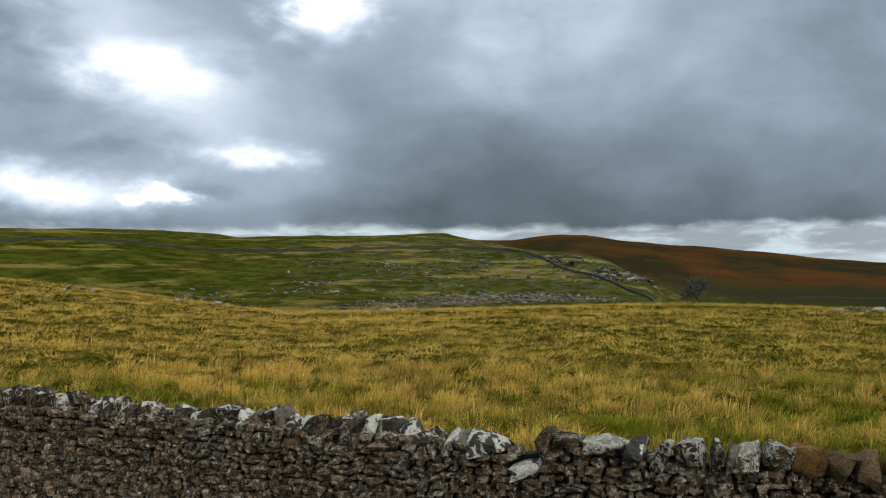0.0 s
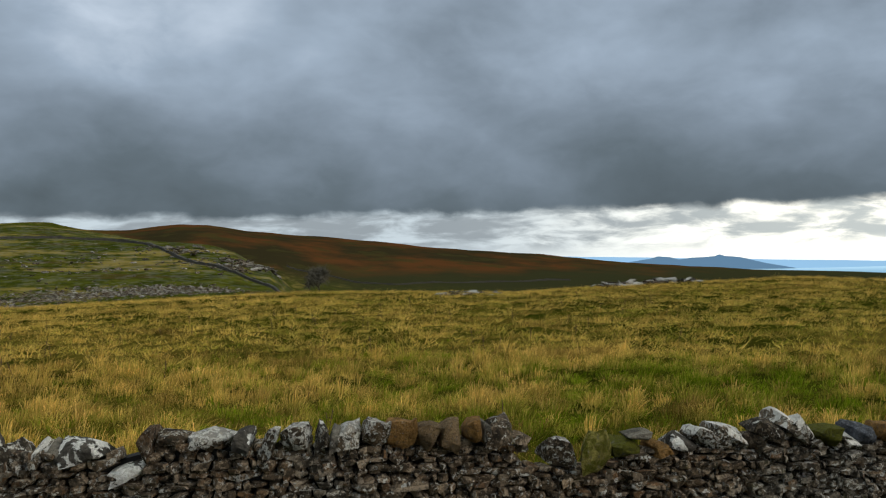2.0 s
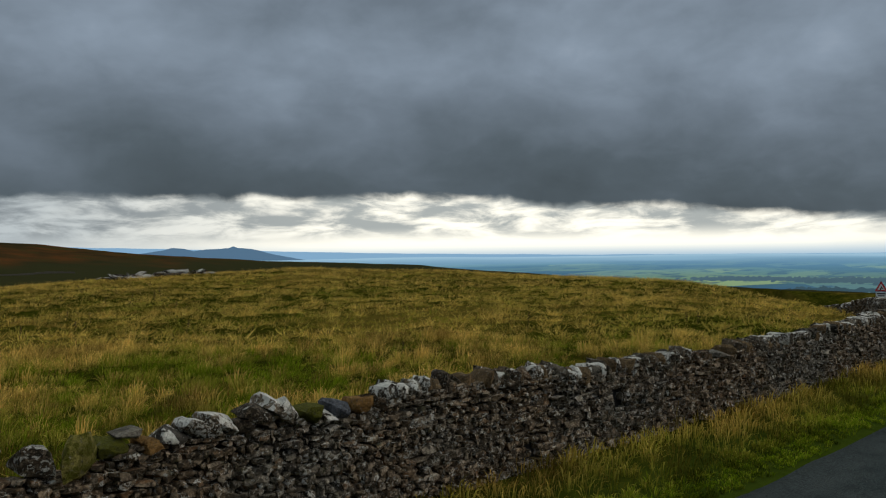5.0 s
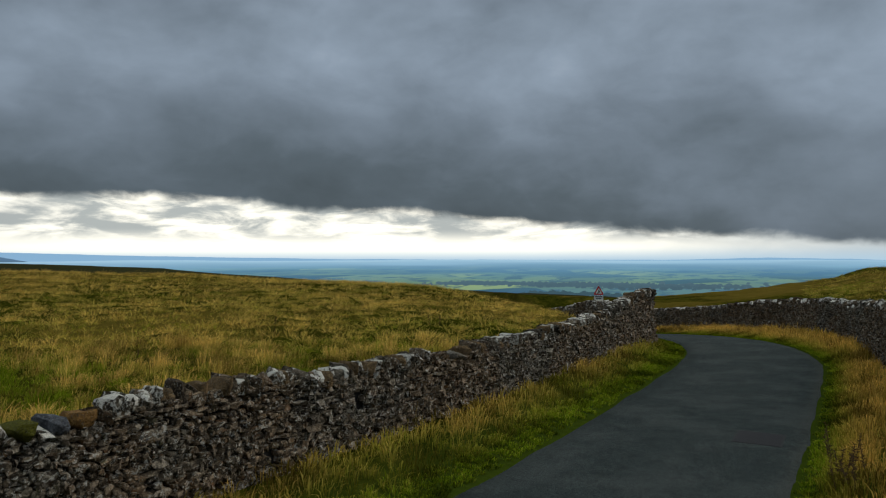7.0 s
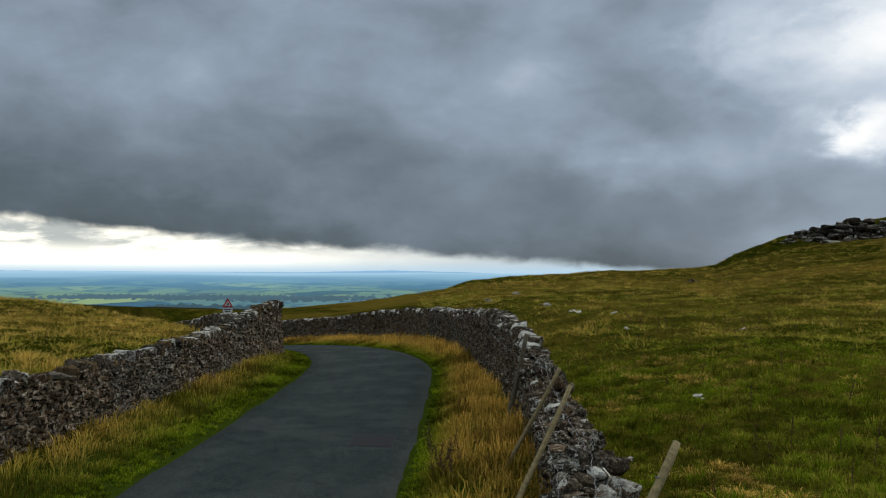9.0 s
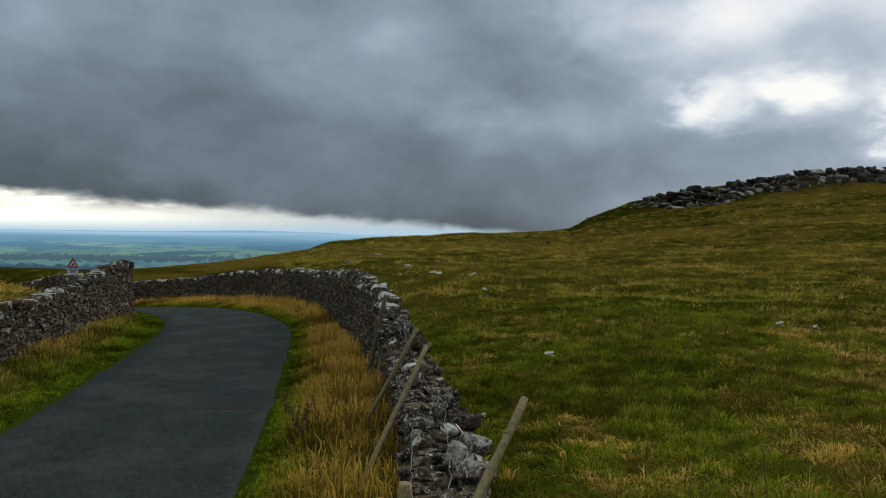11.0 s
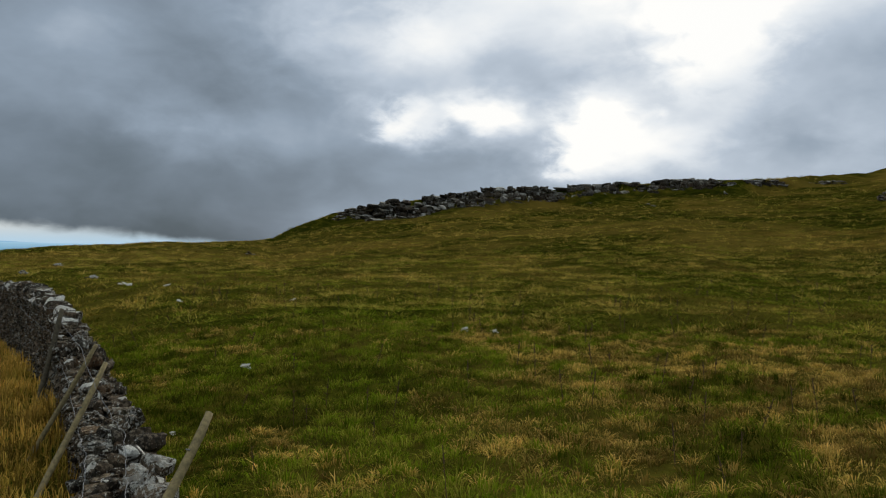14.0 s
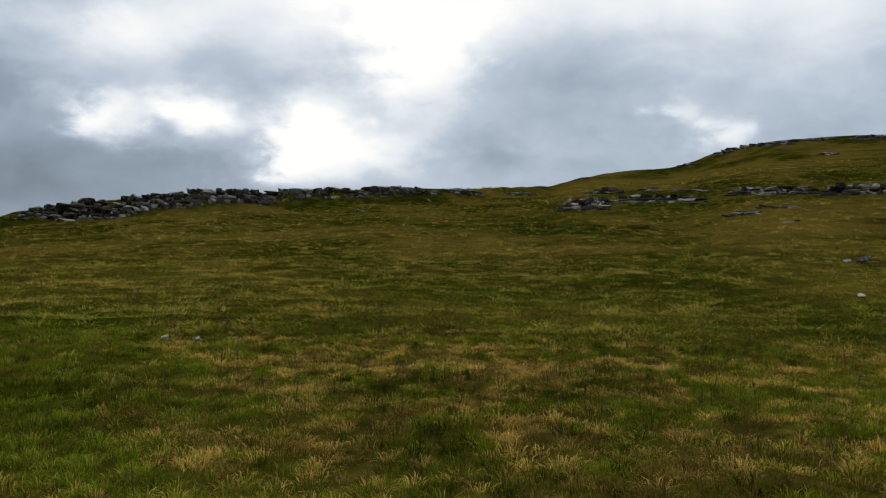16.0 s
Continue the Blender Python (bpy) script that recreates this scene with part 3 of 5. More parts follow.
def ground_z(x, y):
    """Height of the turf."""
    x, y = np.asarray(x, float), np.asarray(y, float)
    r = np.hypot(x, y)
    z = hills(x, y)
    fade = np.clip(r / 25, 0.25, 1)
    z = z + 0.16 * fade * vnoise(x, y, 7, 3) + 0.05 * vnoise(x, y, 1.6, 8, 2) + 0.5 * np.clip((r - 40) / 80, 0, 1) * vnoise(x, y, 22, 5)
    z = z + 2.2 * np.clip((r - 180) / 150, 0, 1) * vnoise(x, y, 70, 9, 4)
    near = r < 95
    if near.any():
        xn, yn = x[near], y[near]
        d, i = side_of(ROAD_LINE, xn, yn)
        zr = ROAD_LINE[i, 2]
        a = np.abs(d)
        bank = np.where(d > 0, 0.16, 0.22 - 0.16 * np.clip((xn - 8) / 14, 0, 1))
        verge = zr + bank * np.clip((a - HALF_ROAD) / 1.3, 0, 1) - 0.05 * (a < HALF_ROAD - 0.1)
        over_left, over_right = side_of(LEFT_EDGE, xn, yn)[0], -side_of(RIGHT_EDGE, xn, yn)[0]
        w = np.clip(np.maximum(np.where(xn > 24, (over_left - 0.1) / 0.9, over_left / 6.0), over_right / 7.0), 0, 1)
        w = w * w * (3 - 2 * w)
        bumps = 0.03 * vnoise(xn, yn, 0.5, 12, 2) * np.clip((a - HALF_ROAD) / 0.4, 0, 1)
        humps = 0.10 * vnoise(xn, yn, 0.9, 23, 2) * np.clip(np.maximum(over_left - 1.0, over_right - 1.5) / 2.5, 0, 1) * np.clip((48 - r[near]) / 12, 0, 1)
        humps = humps + 0.14 * vnoise(xn, yn, 3.4, 31, 3) * np.clip((over_right - 4) / 12, 0, 1)
        z[near] = verge * (1 - w) + z[near] * w + bumps + humps
    return z


def ground_at(x, y):
    return float(ground_z(np.array([x]), np.array([y]))[0])


# ---------------------------------------------------------------- mesh kit


def mesh_from(name, verts, faces, mat=None, smooth=True, crease=0):
    me = bpy.data.meshes.new(name)
    verts = np.asarray(verts, np.float32)
    faces = np.asarray(faces, np.int32)
    n, k = faces.shape
    me.vertices.add(len(verts))
    me.vertices.foreach_set("co", verts.ravel())
    me.loops.add(n * k)
    me.loops.foreach_set("vertex_index", faces.ravel())
    me.polygons.add(n)
    me.polygons.foreach_set("loop_start", np.arange(0, n * k, k, dtype=np.int32))
    me.polygons.foreach_set("loop_total", np.full(n, k, np.int32))
    me.update(calc_edges=True)
    me.polygons.foreach_set("use_smooth", np.full(n, smooth, bool))
    if crease:
        me.set_sharp_from_angle(angle=radians(crease))
    if mat:
        me.materials.append(mat)
    return me


def part(name, bm, material, parent, label=""):
    me = bm
    if isinstance(bm, bmesh.types.BMesh):
        me = bpy.data.meshes.new(name)
        bm.to_mesh(me)
        bm.free()
    if material and not me.materials:
        me.materials.append(material)
    ob = new(name, me)
    ob.parent = parent
    if label:
        ob["label"] = label
    return ob


def thing(name, label, category, group="", kind="", at=(0, 0, 0)):
    ob = new(name)
    ob.matrix_basis = pose(*at)
    return tagged(ob, label, category, group, kind)


# ---------------------------------------------------------------- ground sheet


def build_ground():
    b = np.radians(np.concatenate([np.arange(-34, 182, 0.45), np.arange(182, 326, 4.0)]))
    r = [0.001, 0.4, 0.8]
    while r[-1] < 4950:
        r.append(r[-1] * (1.03 if r[-1] < 18 else 1.019 if r[-1] < 130 else 1.024 if r[-1] < 190 else 1.05))
    r = np.array(r)
    nb, nr = len(b), len(r)
    R, B = np.meshgrid(r, b, indexing="ij")
    x, y = (R * np.sin(B)).ravel(), (R * np.cos(B)).ravel()
    z = ground_z(x, y)
    verts = np.vstack([np.stack([x, y, z], 1), [[0, 0, float(np.mean(z[:nb]))]]])
    i, j = np.meshgrid(np.arange(nr - 1), np.arange(nb), indexing="ij")
    i, j = i.ravel(), j.ravel()
    k = (j + 1) % nb
    quads = np.stack([i * nb + j, (i + 1) * nb + j, (i + 1) * nb + k, i * nb + k], 1)[:, ::-1]
    me = mesh_from("ground", verts, quads, M_GROUND)
    bear, rr = np.degrees(np.arctan2(verts[:, 0], verts[:, 1])), np.hypot(verts[:, 0], verts[:, 1])
    moor = np.clip((rr - 480) / 120, 0, 1) * np.clip((bear + 1) / 4, 0, 1) * np.clip((100 - bear) / 10, 0, 1)
    rocky = np.clip((rr - 150) / 40, 0, 1) * np.clip((420 - rr) / 60, 0, 1) * np.clip((bear + 16) / 12, 0, 1) * np.clip((20 - bear) / 4, 0, 1)
    lush = np.zeros(len(verts))
    close = rr < 90
    turf = np.clip((60 - rr) / 30, 0, 1) * np.where(np.abs(bear - 145) < 50, 0.5, 0.15)
    lush[close] = np.clip(1.15 - (np.abs(side_of(ROAD_LINE, verts[close, 0], verts[close, 1])[0]) - HALF_ROAD) / 1.6, 0, 1)
    far = np.clip((rr - 95) / 40, 0, 1) * np.clip((60 - bear) / 20, 0, 1)
    for key, v in (("far", far), ("moor", moor), ("rocky", rocky), ("lush", lush), ("turf", turf)):
        a = me.attributes.new(key, "FLOAT", "POINT")
        a.data.foreach_set("value", v.astype(np.float32))
    return tagged(new("ground", me), "rough hill pasture of green and straw-coloured grass", "ground", kind="structure")


build_ground()


def strip(line, offsets, lift):
    """A ribbon along a plan line: rows of points at sideways offsets."""
    t = np.gradient(line[:, :2], axis=0)
    t /= np.linalg.norm(t, axis=1)[:, None]
    nrm = np.stack([-t[:, 1], t[:, 0]], 1)
    n, k = len(line), offsets.shape[1]
    xy = line[:, None, :2] + nrm[:, None] * offsets[..., None]
    z = np.broadcast_to(line[:, None, 2:3], (n, k, 1)) + lift[..., None]
    v = np.concatenate([xy, z], 2).reshape(-1, 3)
    i, j = np.meshgrid(np.arange(n - 1), np.arange(k - 1), indexing="ij")
    i, j = i.ravel(), j.ravel()
    f = np.stack([i * k + j, i * k + j + 1, (i + 1) * k + j + 1, (i + 1) * k + j], 1)[:, ::-1]
    return v, f


def build_road():
    n = len(ROAD_LINE)
    s = np.arange(n) * 0.25
    base = np.array([-1.72, -1.66, -1.2, -0.5, 0.0, 0.5, 1.2, 1.66, 1.72])
    off = np.repeat(base[None], n, 0)
    off[:, 0:2] += 0.09 * vnoise(s, s * 0, 1.1, 4)[:, None] - 0.0
    off[:, -2:] += 0.07 * vnoise(s, s * 0 + 50, 1.3, 6)[:, None]
    lift = np.repeat((0.03 * (1 - (base / 1.72) ** 2))[None], n, 0)
    lift[:, 0], lift[:, -1] = -0.08, -0.08
    v, f = strip(ROAD_LINE, off, lift)
    me = mesh_from("road", v, f, M_ROAD)
    a = me.attributes.new("edge", "FLOAT", "POINT")
    a.data.foreach_set("value", np.tile(np.array([1, 1, 0.1, 0, 0, 0, 0.0, 0.7, 0.8], np.float32), n))
    tagged(new("road", me), "narrow worn grey asphalt lane without markings", "road", kind="structure")


build_road()


def build_valley():
    """The hazy farmland of the plain, far below."""
    b = np.radians(np.arange(20, 125, 0.8))
    r = np.geomspace(1150, 4900, 70)
    R, B = np.meshgrid(r, b, indexing="ij")
    x, y = (R * np.sin(B)).ravel(), (R * np.cos(B)).ravel()
    z = -66 + 10 * vnoise(x, y, 900, 2) + 44 * np.clip((R.ravel() - 1500) / 3400, 0, 1) ** 0.8
    nb, nr = len(b), len(r)
    i, j = np.meshgrid(np.arange(nr - 1), np.arange(nb - 1), indexing="ij")
    i, j = i.ravel(), j.ravel()
    f = np.stack([i * nb + j, (i + 1) * nb + j, (i + 1) * nb + j + 1, i * nb + j + 1], 1)[:, ::-1]
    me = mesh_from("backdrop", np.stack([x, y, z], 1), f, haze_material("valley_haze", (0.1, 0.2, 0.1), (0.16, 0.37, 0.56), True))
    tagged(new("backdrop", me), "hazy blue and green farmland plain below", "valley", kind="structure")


build_valley()


def far_hill(rows, r, rgb, label):
    """A far hill: bearing and angle of its skyline."""
    a = np.array(rows, float)
    b = np.linspace(a[0, 0], a[-1, 0], 160)
    e = np.interp(b, a[:, 0], a[:, 1]) + 0.035 * vnoise(b * 1.0, b * 0, 0.9, 7)
    front = np.stack([r * 0.96 * np.sin(np.radians(b)), r * 0.96 * np.cos(np.radians(b)), np.full(160, -70.0)], 1)
    crest = np.stack([r * np.sin(np.radians(b)), r * np.cos(np.radians(b)), EYE + r * np.tan(np.radians(e))], 1)
    back = np.stack([r * 1.03 * np.sin(np.radians(b)), r * 1.03 * np.cos(np.radians(b)), np.full(160, -80.0)], 1)
    v = np.vstack([front, crest, back])
    i = np.arange(159)
    f = np.vstack([np.stack([i, i + 160, i + 161, i + 1], 1), np.stack([i + 160, i + 320, i + 321, i + 161], 1)])
    # rgb holds the hill's painted-in blue haze, and the hill glows with it
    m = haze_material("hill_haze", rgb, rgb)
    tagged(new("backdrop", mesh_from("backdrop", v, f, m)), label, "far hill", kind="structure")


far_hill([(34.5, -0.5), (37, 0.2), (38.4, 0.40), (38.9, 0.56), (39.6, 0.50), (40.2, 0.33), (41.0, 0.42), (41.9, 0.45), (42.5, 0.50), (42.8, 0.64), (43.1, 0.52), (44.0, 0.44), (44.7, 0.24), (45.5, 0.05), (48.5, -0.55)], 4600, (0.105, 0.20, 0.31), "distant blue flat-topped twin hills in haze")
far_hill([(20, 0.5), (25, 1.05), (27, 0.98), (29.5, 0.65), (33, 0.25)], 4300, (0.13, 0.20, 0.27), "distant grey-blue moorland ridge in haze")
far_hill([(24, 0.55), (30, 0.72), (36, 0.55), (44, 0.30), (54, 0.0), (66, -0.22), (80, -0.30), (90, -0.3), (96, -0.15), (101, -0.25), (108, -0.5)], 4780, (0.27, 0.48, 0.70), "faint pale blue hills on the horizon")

# ---------------------------------------------------------------- stones


def stone_template(seed, sharp=0.5, jitter=0.10, n=2):
    """A rough block, n cells to a side, about one unit across: rounded, skewed, with a few faces split off flat."""
    rng = np.random.default_rng(seed)
    grid = [g for g in np.ndindex(n + 1, n + 1, n + 1) if any(c in (0, n) for c in g)]
    at = {g: k for k, g in enumerate(grid)}
    v = np.array(grid, float) * 2 / n - 1
    r = np.linalg.norm(v, axis=1)[:, None]
    v = v * (sharp + (1 - sharp) * 1.22 / r)
    shear = rng.normal(0, 0.12, 3)
    v[:, 0] += shear[0] * v[:, 2]
    v[:, 2] += shear[1] * v[:, 0]
    v[:, 0] *= 1 + shear[2] * v[:, 1]
    v += rng.normal(0, jitter * (2 / n) ** 0.8, v.shape)
    # flat splits: push corners back to a few random planes
    for _ in range(7):
        d = rng.normal(0, 1, 3)
        d /= np.linalg.norm(d)
        over = np.maximum(v @ d - rng.uniform(0.74, 1.0), 0)
        v -= over[:, None] * d * 0.9
    v *= 0.5
    faces = []
    for ax in range(3):
        a, b = (ax + 1) % 3, (ax + 2) % 3
        for s in (0, n):
            for p in range(n):
                for q in range(n):
                    ring = []
                    for dp, dq in ((0, 0), (1, 0), (1, 1), (0, 1)):
                        g = [0, 0, 0]
                        g[ax], g[a], g[b] = s, p + dp, q + dq
                        ring.append(at[tuple(g)])
                    faces.append(ring if s else ring[::-1])
    return v, np.array(faces)


STONES = [stone_template(i, 0.96, 0.065) for i in range(16)]
PEBBLES = [stone_template(120 + i, 0.95, 0.11, 1) for i in range(16)]
SLABS = [stone_template(40 + i, 0.74, 0.15, 3) for i in range(14)]
BLOCKS = [stone_template(80 + i, 0.90, 0.13, 3) for i in range(10)]


def shared(kinds, name, mat, smooth=True):
    return [mesh_from(name, v, f, mat, smooth, 30) for v, f in kinds]


def frame_of(at, along, out, size, tilt=0.0, twist=0.0, pitch=0.0):
    """A stone's placing: x along the wall, y outward, z up, with its size and small turns."""
    a = Vector((along[0], along[1], 0)).normalized()
    o = Vector((out[0], out[1], 0)).normalized()
    m = Matrix((a, o, (0, 0, 1))).transposed().to_4x4()
    return Matrix.Translation(at) @ m @ pose(0, 0, 0, pitch, tilt, twist) @ Matrix.Diagonal((*size, 1))


def joined(name, kinds, items, mat, smooth=True):
    """One mesh of many stones. items: (kind index, matrix)."""
    vs, fs, n = [], [], 0
    for k, m in items:
        v, f = kinds[k]
        a = np.array(m)
        vs.append(v @ a[:3, :3].T + a[:3, 3])
        fs.append(f + n)
        n += len(v)
    return mesh_from(name, np.vstack(vs), np.vstack(fs), mat, smooth, 30)


def tangents(line):
    t = np.gradient(line[:, :2], axis=0)
    t /= np.linalg.norm(t, axis=1)[:, None]
    return t


def table(rows, x):
    a = np.array(rows)
    return float(np.interp(x, a[:, 0], a[:, 1]))


LEFT_TOP = [(-16, 1.50), (-5, 1.50), (-2, 1.53), (-0.6, 1.54), (0.1, 1.50), (0.46, 1.51), (0.50, 1.33), (0.64, 1.33), (0.68, 1.58), (1.2, 1.58), (2.2, 1.55), (3.44, 1.52), (3.46, 1.27), (4.0, 1.28),
            (4.5, 1.33), (5.0, 1.37), (5.7, 1.42), (6.2, 1.37), (6.3, 1.29), (6.9, 1.37), (7.0, 1.42), (7.6, 1.42), (9.4, 1.36), (10.0, 1.26), (11.2, 1.27), (12.6, 1.27), (13.5, 1.15),
            (13.8, 1.15), (14.1, 1.25), (16.9, 1.18), (17.6, 1.18), (17.7, 1.25), (20, 1.22), (22, 1.29), (25.9, 1.66), (28, 1.66)]
FAR_TOP = [(28, 1.5), (30, 1.05), (35.5, 0.85), (38, 0.45), (44, -0.4), (53, -1.8)]
RIGHT_TOP = [(0, 0.85), (5.5, 0.95), (9.9, 1.0), (11.4, 1.08), (13, 1.22), (14.5, 1.42), (16, 1.6), (18.3, 1.68), (20.7, 1.68), (25.3, 1.48), (29.5, 1.25), (34, 1.12), (37, 0.95), (40.8, 0.70), (44, 0.20), (47, -0.10), (58, -1.6)]


def build_wall(label, line, top, half, cope_h, sides, piece_x, seed, cope, holes=()):
    """A dry-stone wall along a plan line: a core, two battered faces of small stones in rough courses, and cope stones on edge."""
    rng = np.random.default_rng(seed)
    wall = thing("stone_wall", label, "wall")
    t = tangents(line)
    run = np.arange(len(line)) * 0.1
    base = ground_z(line[:, 0], line[:, 1])
    tops = np.array([table(top, x) for x in line[:, 0]])
    # core
    nrm = np.stack([-t[:, 1], t[:, 0]], 1)
    prof = ((-half + 0.12, -0.3), (-half + 0.19, 1.0), (half - 0.19, 1.0), (half - 0.12, -0.3))
    vs = []
    for i in range(0, len(line), 3):
        face_top = tops[i] - cope_h + 0.03
        for o, h in prof:
            p = line[i, :2] + nrm[i] * o
            vs.append((*p, face_top if h == 1.0 else base[i] - 0.3))
    n = len(vs) // 4
    fs = [[i * 4 + k, i * 4 + k + 1, i * 4 + k + 5, i * 4 + k + 4] for i in range(n - 1) for k in range(3)]
    fs += [[0, 3, 2, 1], [n * 4 - 4, n * 4 - 3, n * 4 - 2, n * 4 - 1]]
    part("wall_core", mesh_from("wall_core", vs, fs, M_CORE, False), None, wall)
    loose, rest, far_rest = [], [], []
    length = run[-1]
    for side in sides:
        zc, course = -0.12, 0
        while zc < 2.2:
            h = rng.uniform(0.042, 0.082) * (1.25 if course < 3 else 1.0)
            s = rng.uniform(0, 0.2)
            while s < length:
                w = float(np.clip(rng.lognormal(-2.32, 0.42), 0.05, 0.32)) * (1.15 if course < 4 else 1.0)
                i = min(int((s + w / 2) / 0.1), len(line) - 1)
                wav = 0.05 * float(vnoise(np.array([s]), np.array([course * 0.35]), 0.9, seed)[0])
                z = base[i] + zc + h / 2 + wav
                face_top = tops[i] - cope_h + 0.07
                holed = any(abs(line[i, 0] - hx) < hw and abs(z - hz) < hh2 for hx, hz, hw, hh2 in holes)
                if not holed and z - h * 0.35 < face_top and z > base[i] - 0.1:
                    hh = h * rng.uniform(0.95, 1.28)
                    batter = 0.10 * (z - base[i]) / 1.3
                    d = rng.uniform(0.20, 0.27)
                    out = side * nrm[i]
                    off = half - batter - d / 2 + rng.normal(0, 0.018)
                    p = line[i, :2] + t[i] * (s + w / 2 - i * 0.1) + out * off
                    m = frame_of((*p, z), t[i] * side, out, (w * 1.08, d, hh * 1.04), rng.normal(0, 3), rng.normal(0, 5), rng.normal(0, 3))
                    k = int(rng.integers(len(STONES)))
                    if side == sides[0] and piece_x[0] < p[0] < piece_x[1] and len(loose) < 300 and z > base[i] + 0.35:
                        loose.append((k, m))
                    elif math.hypot(*p) < 10.5:
                        rest.append((k, m))
                    else:
                        far_rest.append((k, m))
                s += w + 0.002
            zc += h * 0.97
            course += 1
    for kinds, items in ((STONES, rest), (PEBBLES, far_rest)):
        if items:
            ob = part("face_stones", joined("face_stones", kinds, items, M_STONE_J), None, wall)
            ob["kind"] = "stuff"
    cope(wall, line, t, nrm, tops, rng)
    return wall, loose


SLAB_MESH = shared(SLABS, "cope_stone", M_COPE)
TINTED = {}


def special(mat, k):
    key = (mat.name, k)
    if key not in TINTED:
        v, f = SLABS[k]
        TINTED[key] = mesh_from("cope_stone", v, f, mat, True, 30)
    return TINTED[key]


def put(name, mesh, parent, m, label=""):
    ob = new(name, mesh)
    ob.parent = parent
    ob.matrix_basis = m
    if label:
        ob["label"] = label
    return ob


def cope_row(wall, line, t, nrm, tops, rng, s0, s1, wide, tall, deep, lean, mats=(), rough=1.0, share=0.14):
    """Cope stones side by side from s0 to s1 along the line."""
    s = s0
    while s < s1:
        w = rng.uniform(*wide)
        i = min(int((s + w / 2) / 0.1), len(line) - 1)
        h = rng.uniform(*tall)
        a = rng.normal(lean, 6 * rough)
        z = tops[i] - h * 0.5 + rng.normal(0, 0.012 * rough)
        p = line[i, :2] + nrm[i] * rng.normal(0, 0.02)
        m = frame_of((*p, z), t[i], nrm[i], (w * 1.0, rng.uniform(*deep), h * 1.05), a, rng.normal(0, 6 * rough), rng.normal(0, 5))
        k = int(rng.integers(len(SLABS)))
        mesh = SLAB_MESH[k]
        if mats and rng.random() < share:
            mesh = special(mats[int(rng.integers(len(mats)))], k)
        put("cope_stone", mesh, wall, m)
        s += w


def arc_at(line, x):
    """Length along the line where it passes x."""
    return float(np.interp(x, line[:, 0], np.arange(len(line)) * 0.1))


def left_cope(wall, line, t, nrm, tops, rng):
    at = lambda x: arc_at(line, x)
    go = lambda x0, x1, *a, **k: cope_row(wall, line, t, nrm, tops, rng, at(x0), at(x1), *a, **k)
    go(-15.5, -2.6, (0.09, 0.20), (0.15, 0.29), (0.20, 0.30), 8, (M_WHITE,), 2.2)
    go(-2.6, 0.05, (0.09, 0.20), (0.15, 0.28), (0.19, 0.30), 6, (M_WHITE, M_WHITE, M_WHITE, M_BUFF), 2.4, 0.42)
    go(7.05, 13.3, (0.07, 0.14), (0.16, 0.24), (0.30, 0.42), 14, (M_BROWN,), 1.9)
    go(14.0, 17.5, (0.07, 0.14), (0.16, 0.24), (0.30, 0.42), 10, (M_BROWN,), 1.9)
    go(17.65, 27.7, (0.07, 0.14), (0.16, 0.24), (0.30, 0.42), 6, (M_BROWN,), 1.9)

    def one(x, z, size, tilt, mat, label, k=0, twist=0, pitch=0, out=-0.05):
        i = min(int(at(x) / 0.1), len(line) - 1)
        p = line[i, :2] + nrm[i] * out
        put("cope_stone", special(mat, k), wall, frame_of((*p, z), t[i], nrm[i], size, tilt, twist, pitch), label)

    # the broken stretch, stone by stone
    one(0.24, 1.41, (0.34, 0.28, 0.20), -6, M_WHITE, "large fissured grey cope stone", 2)
    one(0.60, 1.27, (0.34, 0.34, 0.13), -20, M_WHITE, "tilted pale slab in the gap", 3)
    one(0.74, 1.45, (0.11, 0.38, 0.28), 4, M_COPE, "upright end stone with a white edge", 1)
    one(0.91, 1.48, (0.25, 0.28, 0.13), 2, M_DARKCOPE, "flat dark cope slab with a mossy top", 0)
    one(1.20, 1.48, (0.37, 0.28, 0.13), -2, M_DARKCOPE, "long flat dark cope slab with a mossy top", 3)
    one(1.43, 1.47, (0.14, 0.40, 0.19), 14, M_WHITE, "pale pointed cope stone", 5)
    one(1.57, 1.44, (0.11, 0.40, 0.26), 32, M_DARKCOPE, "slab leaning on its neighbour", 6)
    one(1.78, 1.47, (0.25, 0.40, 0.18), 3, M_DARKCOPE, "square dark cope stone", 8)
    one(1.95, 1.46, (0.09, 0.38, 0.19), 12, M_COPE, "", 2)
    one(2.04, 1.45, (0.09, 0.38, 0.20), 4, M_BUFF, "", 7)
    one(2.17, 1.46, (0.18, 0.38, 0.20), 10, M_DARKCOPE, "", 9)
    one(2.34, 1.46, (0.18, 0.40, 0.22), 14, M_DARKCOPE, "rounded grey cope stone", 4)
    one(2.55, 1.44, (0.22, 0.40, 0.25), 4, M_ORANGE, "ochre sandstone cope stone", 4)
    one(2.76, 1.44, (0.18, 0.38, 0.22), 22, M_BROWN, "leaning grey-brown cope stone", 1)
    one(2.93, 1.44, (0.16, 0.38, 0.25), 16, M_BROWN, "leaning brown cope stone", 5)
    one(3.10, 1.45, (0.17, 0.38, 0.18), 6, M_ORANGE, "ochre sandstone cope stone", 8)
    one(3.21, 1.44, (0.07, 0.34, 0.14), 8, M_BUFF, "", 2)
    one(3.36, 1.43, (0.23, 0.40, 0.22), 6, M_DARKCOPE, "dark end stone with white lichen", 9)
    one(3.86, 1.25, (0.27, 0.38, 0.22), 18, M_DARKCOPE, "dark cope stone with white lichen", 6)
